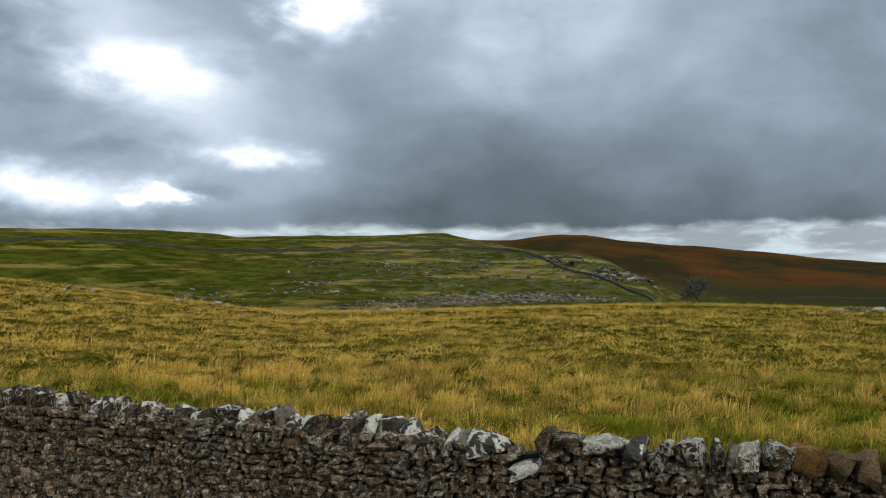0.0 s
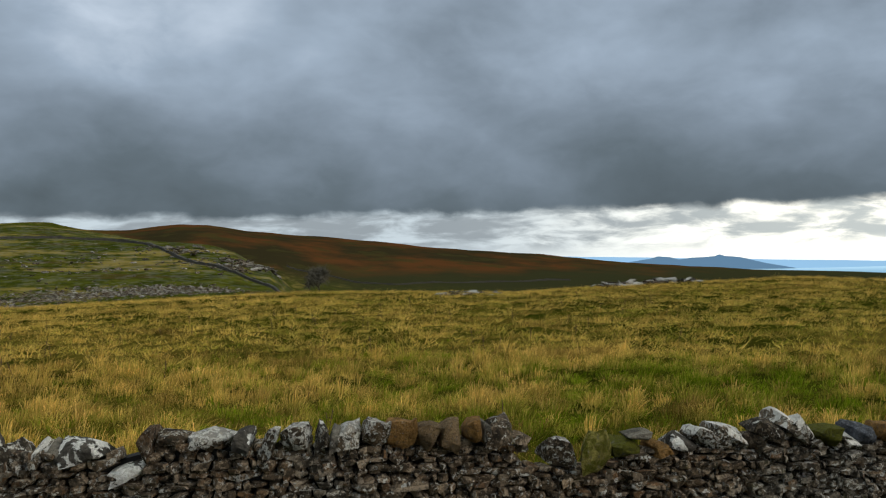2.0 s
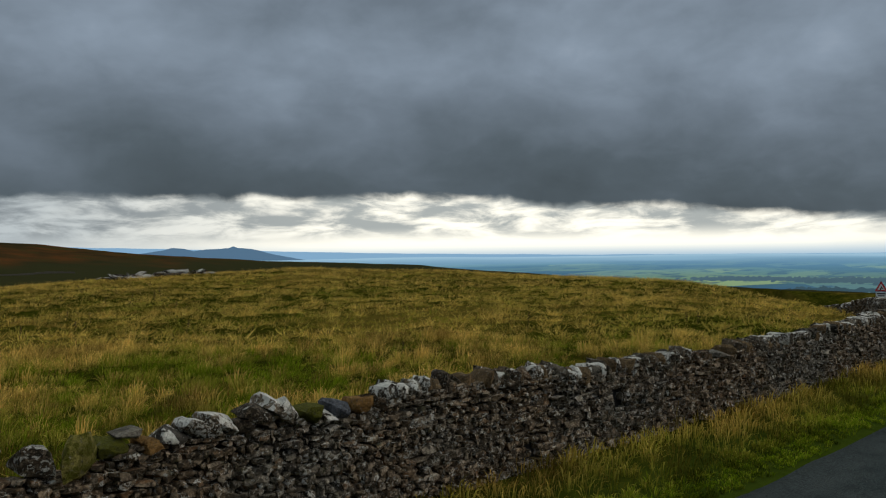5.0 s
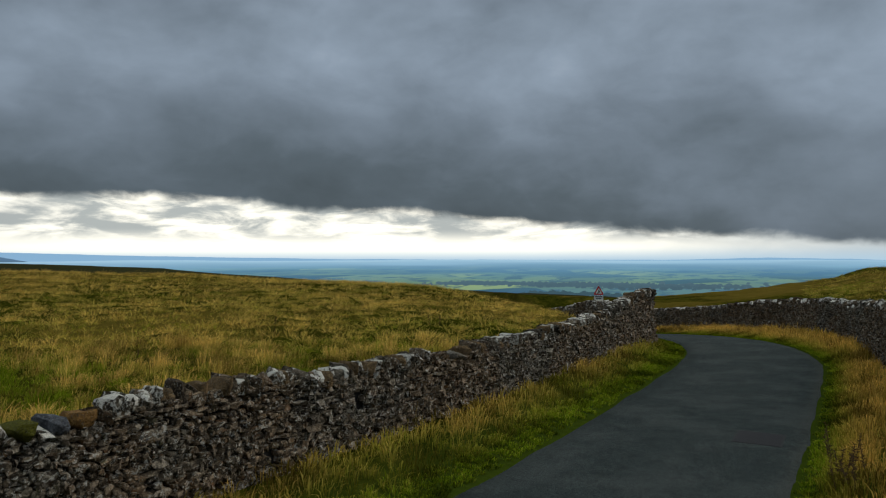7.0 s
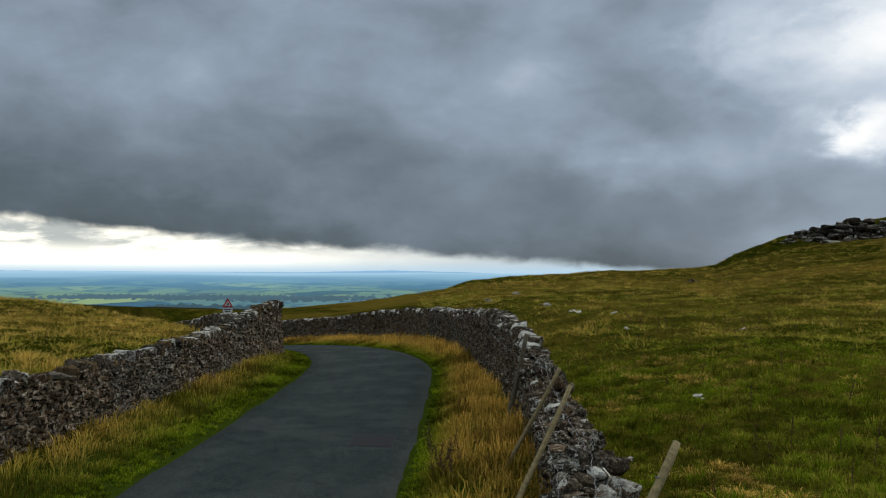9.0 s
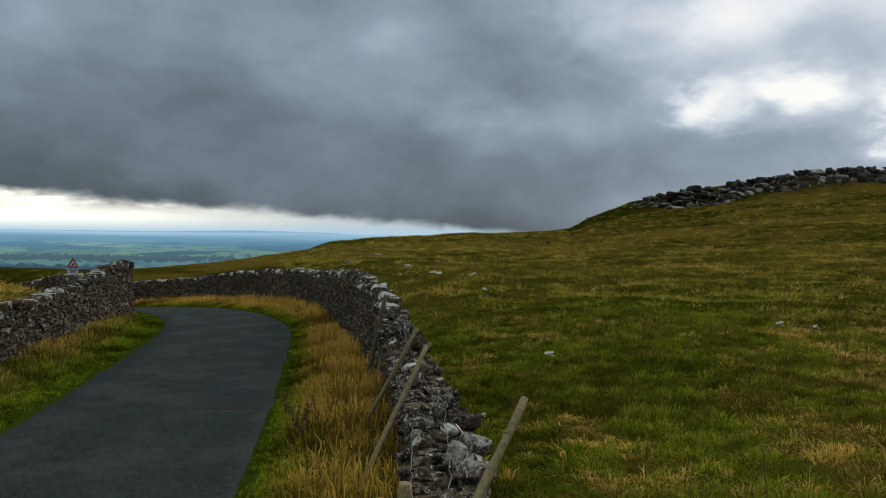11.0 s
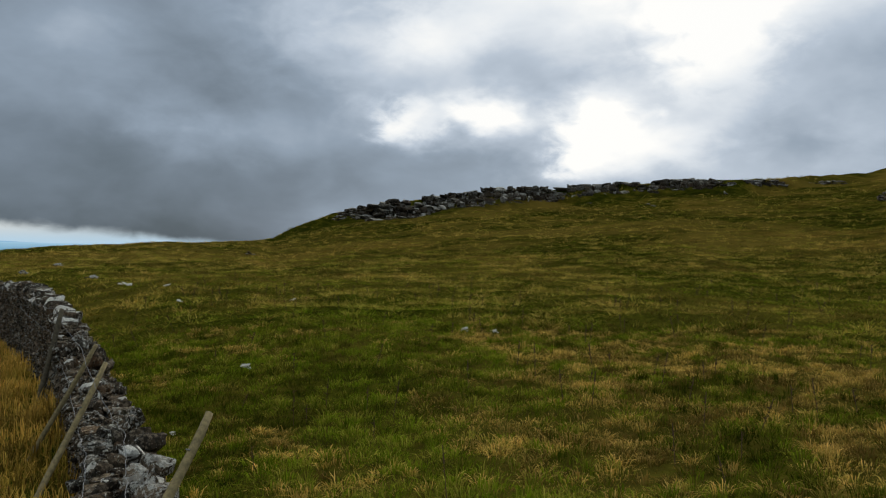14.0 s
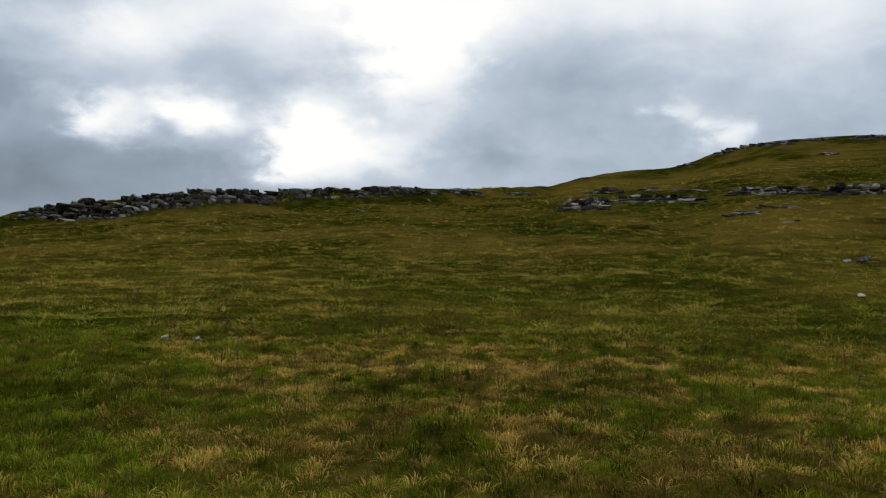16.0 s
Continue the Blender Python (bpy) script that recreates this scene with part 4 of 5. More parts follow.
    one(4.12, 1.27, (0.28, 0.16, 0.33), -10, M_OLIVE, "green algae-covered pointed slab", 7, 0, 10, -0.20)
    one(4.38, 1.24, (0.30, 0.36, 0.17), 6, M_MOSSY, "moss-topped rounded stone", 0)
    one(4.52, 1.34, (0.22, 0.30, 0.07), -4, M_BUFF, "flat pale loose stone", 1)
    one(4.66, 1.22, (0.16, 0.34, 0.12), 0, M_ORANGE, "small rusty stone", 2)
    one(4.86, 1.25, (0.31, 0.34, 0.14), 22, M_WHITE, "slipped slab with white lichen", 3)
    one(5.08, 1.28, (0.32, 0.36, 0.15), 22, M_COPE, "slipped leaning slab", 4)
    one(5.26, 1.33, (0.31, 0.36, 0.14), 24, M_COPE, "slipped leaning slab", 5)
    one(5.44, 1.26, (0.18, 0.36, 0.12), 4, M_COPE, "", 6)
    one(5.64, 1.32, (0.36, 0.38, 0.18), 30, M_COPE, "leaning slab", 7)
    one(5.82, 1.33, (0.33, 0.38, 0.15), 42, M_COPE, "leaning slab", 2)
    one(5.96, 1.31, (0.32, 0.38, 0.14), 48, M_COPE, "leaning slab", 3)
    one(6.10, 1.27, (0.22, 0.40, 0.17), 8, M_MOSSY, "moss-dotted cope stone", 1)
    one(6.36, 1.21, (0.16, 0.36, 0.12), 0, M_COPE, "", 5)
    one(6.54, 1.24, (0.24, 0.38, 0.19), 14, M_BLUE, "rounded blue-grey cope stone", 0)
    one(6.76, 1.25, (0.21, 0.38, 0.18), 6, M_ORANGE, "ochre and slate-blue cope stone", 4)
    one(6.95, 1.27, (0.24, 0.36, 0.10), 38, M_COPE, "leaning slab", 6)
    one(13.65, 1.12, (0.30, 0.42, 0.12), 6, M_BUFF, "pale buff slab in a dip of the wall", 5)


def far_cope(wall, line, t, nrm, tops, rng):
    cope_row(wall, line, t, nrm, tops, rng, 0.1, len(line) * 0.1 - 0.5, (0.14, 0.24), (0.20, 0.28), (0.36, 0.46), 6)


def right_cope(wall, line, t, nrm, tops, rng):
    at = lambda x: arc_at(line, x)
    go = lambda x0, x1, *a, **k: cope_row(wall, line, t, nrm, tops, rng, at(x0), at(x1), *a, **k)
    # tumbled stretch near the stakes: blocks lie loose, in a heap that spills to the roadside
    for s in np.arange(0.0, at(14.6), 0.026):
        i = min(int(s / 0.1), len(line) - 1)
        near = float(np.clip((11.0 - line[i, 0]) / 4.0, 0, 1))
        big = rng.random() < 0.07
        size = rng.uniform(0.17, 0.27) if big else rng.uniform(0.06, 0.16)
        side = rng.uniform(-0.28 - 0.06 * near, 0.30 + 0.12 * near)
        drop = max(0.0, abs(side) - 0.22) * 1.7
        z = tops[i] - 0.13 - drop + rng.normal(0, 0.03) + (0.04 if big else 0)
        p = line[i, :2] + nrm[i] * side
        m = frame_of((*p, z), t[i], nrm[i], (size, size * rng.uniform(0.7, 1.1), size * rng.uniform(0.5, 0.8)), rng.normal(0, 22), rng.uniform(-60, 60), rng.normal(0, 22))
        k = int(rng.integers(len(SLABS)))
        put("cope_stone", special(M_WHITE, k) if rng.random() < 0.03 else special(M_RUBBLE, k) if rng.random() < 0.88 else SLAB_MESH[k], wall, m)
    for x, side, size in ((7.35, -0.05, 0.20), (7.6, -0.22, 0.24), (7.0, -0.25, 0.22), (6.6, -0.1, 0.26), (6.2, -0.22, 0.25)):
        i = int(at(x) / 0.1)
        p = line[i, :2] + nrm[i] * side
        k = int(rng.integers(len(SLABS)))
        put("cope_stone", special(M_WHITE, k) if size < 0.21 else special(M_DARKCOPE, k), wall, frame_of((*p, tops[i] - 0.02), t[i], nrm[i], (size, size * 0.9, size * 0.7), rng.normal(0, 20), rng.uniform(-60, 60), rng.normal(0, 15)), "large pale tumbled block")
    go(14.4, 39.0, (0.11, 0.21), (0.17, 0.28), (0.26, 0.5), 10, (M_WHITE,), 2.2)
    s0 = float(np.argmax(line[:, 0] > 39.0)) * 0.1
    cope_row(wall, line, t, nrm, tops, rng, s0, len(line) * 0.1 - 0.5, (0.14, 0.24), (0.20, 0.27), (0.4, 0.5), 6)


left_wall, left_loose = build_wall("long grey dry-stone field wall with a broken lichen-spotted coping beside the lane", LEFT_LINE, LEFT_TOP, 0.27, 0.22, (-1,), (0.3, 6.2), 11, left_cope, ((9.1, 0.42, 0.13, 0.10), (10.8, 0.79, 0.06, 0.12)))
far_wall, far_loose = build_wall("grey dry-stone wall following the bend of the lane", LEFT_FAR_LINE, FAR_TOP, 0.27, 0.22, (-1, 1), (0, -1), 12, far_cope)
right_wall, right_loose = build_wall("curving grey dry-stone wall with rough upright coping and leaning stakes", RIGHT_LINE, RIGHT_TOP, 0.33, 0.22, (1, -1), (6.0, 16.0), 13, right_cope)

# ---------------------------------------------------------------- stakes and wire


def stake(foot, tip, radius, mat, label):
    """A round wooden fence stake from its foot to its sawn tip."""
    a, b = Vector(foot), Vector(tip)
    ax = b - a
    ob = thing("fence_stake", label, "post", "stakes along the wall", at=tuple(a))
    bm = bmesh.new()
    rings, sides = 9, 10
    q = ax.to_track_quat("Z", "Y").to_matrix()
    rng = np.random.default_rng(int(abs(foot[0]) * 100))
    prev = None
    for r in range(rings):
        s = -0.12 + 1.12 * r / (rings - 1)
        c = q @ Vector((0.012 * math.sin(s * 5), 0.010 * math.cos(s * 4), 0)) + ax * s
        ring = []
        for k in range(sides):
            g = radius * (1.06 - 0.14 * s) * (1 + rng.normal(0, 0.035)) * (0.86 if r == rings - 1 else 1)
            ang = 2 * math.pi * k / sides
            ring.append(bm.verts.new(c + q @ Vector((g * math.cos(ang), g * math.sin(ang), 0))))
        if prev:
            for k in range(sides):
                bm.faces.new((prev[k], prev[(k + 1) % sides], ring[(k + 1) % sides], ring[k])).smooth = True
        prev = ring
    bm.faces.new(prev)
    part("post_shaft", bm, mat, ob)
    # a staple that holds the wire
    bm = bmesh.new()
    bmesh.ops.create_cube(bm, size=1, matrix=Matrix.Translation(ax * 0.72) @ q.to_4x4() @ Matrix.Translation((0, radius * 0.95, 0)) @ Matrix.Diagonal((0.03, 0.012, 0.006, 1)))
    part("staple", bm, M_WIRE, ob, "small rusty wire staple")
    return ob


stake((8.10, -1.90, 0.05), (8.90, -2.87, 1.50), 0.030, M_WOOD, "pale weathered round stake leaning across the wall")
stake((10.52, -2.48, 0.05), (10.30, -3.20, 1.52), 0.030, M_WOOD, "weathered round stake leaning on the wall")
stake((13.88, -3.41, 0.05), (13.79, -3.72, 1.67), 0.042, M_WOOD_D, "dark old stake leaning on the wall")
stake((5.22, -1.95, 0.76), (5.73, -2.60, 1.56), 0.034, M_WOOD, "pale weathered stake leaning out of the wall's tumbled top")
stake((6.04, -1.72, 0.05), (6.02, -1.80, 0.92), 0.060, M_WOOD, "short broken-off stake at the wall's foot")


def wire(points, label):
    cu = bpy.data.curves.new("fence_wire", "CURVE")
    cu.dimensions, cu.bevel_depth, cu.bevel_resolution = "3D", 0.0024, 1
    sp = cu.splines.new("POLY")
    pts = []
    rng = np.random.default_rng(5)
    for a, b in zip(points, points[1:]):
        for s in np.linspace(0, 1, 14, endpoint=False):
            sag = 0.05 * 4 * s * (1 - s)
            pts.append([a[k] + (b[k] - a[k]) * s for k in range(3)])
            pts[-1][2] -= sag + rng.normal(0, 0.006)
            pts[-1][1] += rng.normal(0, 0.008)
    pts.append(list(points[-1]))
    sp.points.add(len(pts) - 1)
    for p, c in zip(sp.points, pts):
        p.co = (*c, 1)
    cu.materials.append(M_WIRE)
    ob = new("fence_wire", cu)
    return tagged(ob, label, "wire", "wires along the wall")


wire([(18.2, -4.1, 1.62), (15.0, -3.92, 1.56), (10.45, -3.10, 1.44), (8.86, -2.72, 1.40), (7.5, -2.62, 1.08), (6.0, -2.15, 1.06), (4.0, -1.4, 1.0)], "slack galvanised strand wire along the wall top")
wire([(18.0, -4.05, 1.4), (14.65, -3.78, 1.22), (11.0, -3.10, 0.95), (9.0, -2.62, 0.98), (7.5, -2.30, 0.95), (6.0, -1.85, 0.95), (4.0, -1.2, 0.9)], "slack barbed wire along the roadside face of the wall")

# ---------------------------------------------------------------- road sign


def road_sign():
    x, y = 48.8, 4.35
    z0 = ground_at(x, y)
    ob = thing("road_sign", "red and white triangular warning sign on a grey post", "sign", at=(x, y, z0))
    face = math.atan2(-y, -x)
    turn = Matrix.Rotation(face + math.pi / 2, 4, "Z")
    bm = bmesh.new()
    bmesh.ops.create_cone(bm, cap_ends=True, segments=12, radius1=0.038, radius2=0.038, depth=2.9, matrix=Matrix.Translation((0, 0, 1.35)))
    part("post_tube", bm, M_STEEL, ob)
    mid = 0.66 - z0

    def tri(size, y0, thick, mat, name, parent, label=""):
        bm = bmesh.new()
        h = size * 0.866
        ring = []
        for cx, cz in ((-size / 2, -h / 3), (size / 2, -h / 3), (0, 2 * h / 3)):
            for da in (-0.3, 0.3):
                ang = math.atan2(cz, cx) + da * 0.35
                rr = math.hypot(cx, cz) * 0.95
                ring.append((rr * math.cos(ang), rr * math.sin(ang)))
        ring.sort(key=lambda q: math.atan2(q[1], q[0]))
        f = bm.faces.new([bm.verts.new(turn @ Vector((a, -y0, mid + c))) for a, c in ring])
        ext = bmesh.ops.extrude_face_region(bm, geom=[f])
        bmesh.ops.translate(bm, verts=[v for v in ext["geom"] if isinstance(v, bmesh.types.BMVert)], vec=turn.to_3x3() @ Vector((0, -thick, 0)))
        bmesh.ops.recalc_face_normals(bm, faces=bm.faces)
        return part(name, bm, mat, parent, label)

    plate = tri(0.56, 0.045, 0.006, M_RED, "triangle_plate", ob, "red-bordered triangular plate")
    tri(0.34, 0.055, 0.003, M_SIGNWHITE, "white_field", plate, "white inner triangle")
    bm = bmesh.new()
    for a, c, w, h, r in ((-0.03, -0.06, 0.05, 0.15, 20), (0.03, 0.02, 0.05, 0.15, -25)):
        bmesh.ops.create_cube(bm, size=1, matrix=turn @ Matrix.Translation((a, -0.062, mid + c)) @ Matrix.Rotation(radians(r), 4, "Y") @ Matrix.Diagonal((w, 0.003, h, 1)))
    part("symbol", bm, M_BLACK, plate, "black bend symbol")
    bm = bmesh.new()
    bmesh.ops.create_cube(bm, size=1, matrix=turn @ Matrix.Translation((0, -0.05, mid - 0.36)) @ Matrix.Diagonal((0.52, 0.008, 0.26, 1)))
    sub = part("supplementary_plate", bm, M_SIGNWHITE, ob, "white plate under the triangle")
    bm = bmesh.new()
    for c, w in ((0.06, 0.40), (-0.05, 0.30)):
        bmesh.ops.create_cube(bm, size=1, matrix=turn @ Matrix.Translation((0, -0.057, mid - 0.36 + c)) @ Matrix.Diagonal((w, 0.003, 0.06, 1)))
    part("bars", bm, M_BLACK, sub, "dark bars of unreadable lettering")


road_sign()


def road_patch():
    """A square repair with a shallow cover in the lane."""
    ob = thing("road_cover", "dark rectangular tarred cover sunk in the asphalt lane", "cover", at=(13.45, -1.12, 0.026))
    ob.matrix_basis = pose(13.45, -1.12, 0.0165, 1.2, 0, -11)
    for name, size, z, mat in (("tar_surround", (0.90, 0.70, 0.012), 0.0, M_PATCH), ("lid", (0.84, 0.64, 0.014), 0.002, M_IRON)):
        bm = bmesh.new()
        bmesh.ops.create_cube(bm, size=1, matrix=Matrix.Translation((0, 0, z)) @ Matrix.Diagonal((*size, 1)))
        bmesh.ops.bevel(bm, geom=bm.edges[:], offset=0.004, segments=1)
        part(name, bm, mat, ob)


road_patch()

# ---------------------------------------------------------------- crags and rocks
BLOCK_MESH = shared(BLOCKS, "rock_block", M_CRAG)


def land_at(bearing, el):
    """The nearest land seen from the eye on a bearing at an angle above the level, in degrees; its crest where that is in the sky."""
    r = np.concatenate([np.arange(8, 60, 0.4), np.arange(60, 420, 0.3)])
    sb, cb = math.sin(radians(bearing)), math.cos(radians(bearing))
    seen = np.degrees(np.arctan2(ground_z(r * sb, r * cb) - EYE, r))
    hit = np.nonzero(seen >= el)[0]
    k = hit[0] if len(hit) else int(np.argmax(seen[r < 220]))
    return np.array([r[k] * sb, r[k] * cb]), r[k]


def crag(rows, label, beds, seed, wide=(0.5, 1.5), gaps=0.12, depth=1.3):
    """A limestone scar: level beds of jointed blocks, one above another and each a little farther back, that run into the bank.
    rows: bearing, lower and upper edge in degrees above the level."""
    rng = np.random.default_rng(seed)
    ob = thing("crag", label, "rock", "limestone scars")
    a = np.array(rows, float)
    cuts = np.concatenate([[0], np.cumsum(rng.uniform(0.6, 1.6, beds))])
    cuts /= cuts[-1]
    for c in range(beds):
        b = a[0, 0] + rng.uniform(0, 0.15)
        while b < a[-1, 0]:
            lo, hi = np.interp(b, a[:, 0], a[:, 1]), np.interp(b, a[:, 0], a[:, 2])
            fade = min(1.0, 0.45 + (b - a[0, 0]) * 0.9, 0.45 + (a[-1, 0] - b) * 0.9)
            e = lo + (hi - lo) * fade * 0.5 * (cuts[c] + cuts[c + 1])
            foot, bank = land_at(b, lo)[1], land_at(b, e)[1]
            w = rng.uniform(*wide) * rng.choice((0.45, 0.75, 1.2))
            n = float(vnoise(np.array([b * 1.3 + 40]), np.array([c * 0.35 + seed]), 1.0, seed, 2)[0])
            if n > -1 + 2 * gaps:
                face = foot + (bank - foot) * (0.45 + 0.3 * rng.random()) - 0.25 * n
                deep = float(np.clip(bank - face + 0.8, depth, 3.2))
                mid = face + deep / 2
                way = np.array([math.sin(radians(b)), math.cos(radians(b))])
                h = mid * math.tan(radians(hi - lo)) * fade * (cuts[c + 1] - cuts[c])
                z = EYE + face * math.tan(radians(e)) + rng.normal(0, 0.04)
                m = frame_of((*(way * mid), z), (way[1], -way[0]), way, (w * 1.22, deep, h * rng.uniform(1.15, 1.5) + 0.06), rng.normal(0, 2), rng.normal(0, 6), rng.normal(0, 3))
                put("rock_block", BLOCK_MESH[int(rng.integers(len(BLOCKS)))], ob, m)
            b += math.degrees(w / foot) * rng.uniform(0.8, 1.0)
    return ob


crag([(121.9, 1.6, 2.3), (124.3, 1.65, 2.85), (127.3, 1.95, 3.4)], "dark weathered limestone crag on the hillcrest", 7, 1, (0.5, 1.3), 0.0)
crag([(127.2, 1.95, 3.4), (130, 2.5, 3.75), (132.2, 2.75, 4.15)], "dark stepped limestone crag on the hillcrest", 7, 2, (0.4, 1.1), 0.0)
crag([(131.4, 2.9, 4.15), (134, 2.9, 4.25), (137, 3.1, 4.4)], "stepped pale-topped limestone crag on the hillcrest", 6, 3, (0.5, 1.3), 0.12)
crag([(136.9, 3.3, 4.4), (141.9, 3.9, 4.75), (143, 4.0, 4.8)], "broken bedded limestone scar under turf", 4, 4, (0.5, 1.3), 0.28)
crag([(143.2, 3.9, 4.85), (145.8, 4.0, 5.0), (148, 4.3, 4.95)], "bedded limestone scar on the skyline", 4, 5, (0.5, 1.3), 0.18)
crag([(148.2, 4.45, 4.9), (151.7, 4.4, 4.85)], "low bedded limestone scar on the skyline", 3, 51, (0.5, 1.6), 0.30)
crag([(153.0, 4.5, 4.75), (155.4, 4.55, 4.8)], "thin limestone ledge in the turf", 2, 52, (0.4, 1.2), 0.25)
crag([(157.2, 3.5, 4.3), (158.6, 3.55, 4.45), (160.6, 3.6, 4.7)], "stepped grey limestone ledge in rough grass", 4, 6, (0.5, 1.2), 0.08)
crag([(159.0, 4.75, 5.1), (161.4, 4.75, 5.15)], "low flat-topped limestone ledge", 2, 61, (0.5, 1.6), 0.15)
crag([(160.9, 4.1, 4.65), (163.6, 4.2, 4.75), (166.9, 4.15, 4.7)], "pale flat-topped limestone ledge", 3, 7, (0.5, 1.4), 0.10)
crag([(162.4, 5.0, 5.2), (167.5, 5.0, 5.15)], "long thin limestone ledge", 2, 81, (0.8, 2.0), 0.30)
crag([(168.3, 4.65, 5.3), (172.7, 4.7, 5.35), (173.6, 4.7, 5.3)], "long bedded limestone ledge on the slope", 3, 9, (0.6, 1.4), 0.04)
crag([(173.8, 4.6, 5.35), (177.4, 4.7, 5.45), (182, 4.7, 5.4)], "long bedded limestone ledge on the slope", 3, 10, (0.6, 1.4), 0.04)
crag([(168.1, 3.3, 3.7), (170.2, 3.5, 3.85)], "small dark limestone ledge", 3, 101, (0.4, 1.0), 0.15, 0.9)
crag([(170.0, 3.85, 4.05), (172.6, 3.9, 4.1)], "small low limestone ledge", 2, 104, (0.5, 1.2), 0.2, 0.9)
crag([(171.7, 2.95, 3.15), (172.6, 3.0, 3.2)], "small dark boulder ledge", 2, 102, (0.4, 0.9), 0.0, 0.8)
crag([(165.0, 6.55, 6.9), (165.9, 6.75, 7.0)], "dark boulders on the skyline", 2, 103, (0.6, 1.2), 0.0)
crag([(167.4, 7.35, 7.7), (169.6, 7.8, 8.1), (172.7, 8.0, 8.3), (174.5, 8.1, 8.35)], "limestone scar on the upper skyline", 2, 105, (0.7, 1.6), 0.06)
crag([(173.4, 7.2, 7.4), (174.6, 7.2, 7.45)], "boulders in high pasture", 2, 106, (0.5, 1.2), 0.0)
crag([(175.5, 8.1, 8.4), (180, 8.0, 8.4)], "limestone scar on the upper skyline", 3, 107, (0.7, 2.0), 0.2)

crag([(35.0, -1.55, -1.30), (38.5, -1.35, -1.05), (41.5, -1.2, -1.0)], "pale limestone rocks along the crest of the pasture", 2, 108, (0.25, 0.8), 0.35, 0.6)
crag([(24.0, -1.95, -1.70), (27.4, -1.95, -1.75)], "pale limestone rocks along the crest of the pasture", 2, 109, (0.25, 0.7), 0.35, 0.6)

ROCK_MESH = shared(BLOCKS, "rock", M_BOULDER)
ROCK_WHITE = shared(BLOCKS[:5], "rock", M_BOULDER)


def field_rock(x, y, size, seed, pale=False, label="grey lichen-spotted limestone boulder half sunk in grass", lift=0.42):
    """One boulder, as a main block and a smaller one broken from it."""
    rng = np.random.default_rng(seed)
    z = ground_at(x, y)
    ob = thing("boulder", label, "rock", "boulders in the pasture", at=(x, y, z))
    pool = BLOCK_MESH if y > 0 or size > 0.65 or (x > 55 and not pale) else ROCK_WHITE if pale else ROCK_MESH
    n = 4 if size > 0.45 else 3
    size *= 0.50 if y < 0 else 0.6
    for k in range(n):
        s = size * (1.0 if k == 0 else rng.uniform(0.35, 0.6))
        off = (0, 0) if k == 0 else (rng.normal(0, 0.6) * size, rng.normal(0, 0.3) * size)
        m = pose(off[0], off[1], s * lift * 0.7, rng.uniform(12, 34), rng.normal(0, 12), 90 + math.degrees(math.atan2(-y, -x)) + rng.normal(0, 35)) @ Matrix.Diagonal((s, s * rng.uniform(0.5, 0.9), s * rng.uniform(0.16, 0.30), 1))
        put("rock_block", pool[int(rng.integers(len(pool)))], ob, m)


for k, (x, y, s, pale) in enumerate([(14.6, -7.2, 0.34, True), (24.8, -13.9, 0.30, True), (31.1, -12.0, 0.42, False), (38.6, -11.5, 0.7, False), (34.2, -11.4, 0.6, False), (58.1, -28.6, 1.1, False),
                                     (26.9, -10.8, 0.3, False), (15.1, -13.1, 0.36, True), (14.7, -13.7, 0.28, True), (10.7, -4.3, 0.20, True), (33.7, -11.4, 0.45, False), (52.1, -13.4, 0.9, False),
                                     (43.6, -9.7, 0.7, False), (62.3, -83.4, 0.8, True), (71.8, -83.8, 0.7, False), (60.4, -81.7, 0.8, True), (59.7, -96.1, 1.4, False), (3.4, -50.2, 1.5, True),
                                     (4.2, -49.6, 0.8, True), (2.6, -37.0, 0.5, False), (25.1, 47.6, 0.6, True), (24.0, 48.6, 0.9, False), (34.3, 48.4, 1.2, False), (36, 48.8, 0.9, False), (38.5, 49.0, 1.3, False),
                                     (-26.5, 55.0, 1.2, False), (-25.0, 55.2, 0.8, False), (-14.8, 56.0, 1.0, False), (-16.4, 55.0, 0.9, False), (-19, 54.5, 0.6, False)]):
    field_rock(x, y, s, 200 + k, pale)


def scatter_rocks(name, label, spots, count, size, seed, lift=0.2):
    """Countless limestone blocks along bands of the hillside. spots: x, y, spread along, spread across."""
    rng = np.random.default_rng(seed)
    items = []
    per = count // len(spots)
    xy, sz = [], []
    for x, y, a, b in spots:
        xy.append(np.stack([x + rng.normal(0, a, per), y + rng.normal(0, b, per)], 1))
        sz.append(np.minimum(rng.lognormal(math.log(size), 0.45, per), size * 2.2))
    xy, sz = np.vstack(xy), np.concatenate(sz)
    z = ground_z(xy[:, 0], xy[:, 1])
    for (x, y), s, h in zip(xy, sz, z):
        items.append((int(rng.integers(len(PEBBLES))), pose(x, y, h + s * lift, rng.normal(0, 8), rng.normal(0, 8), rng.uniform(0, 360)) @ Matrix.Diagonal((s * 1.9, s * 1.2, s * 0.5, 1))))
    tagged(new(name, joined(name, PEBBLES, items, M_CRAG_J)), label, "rocks", kind="stuff")


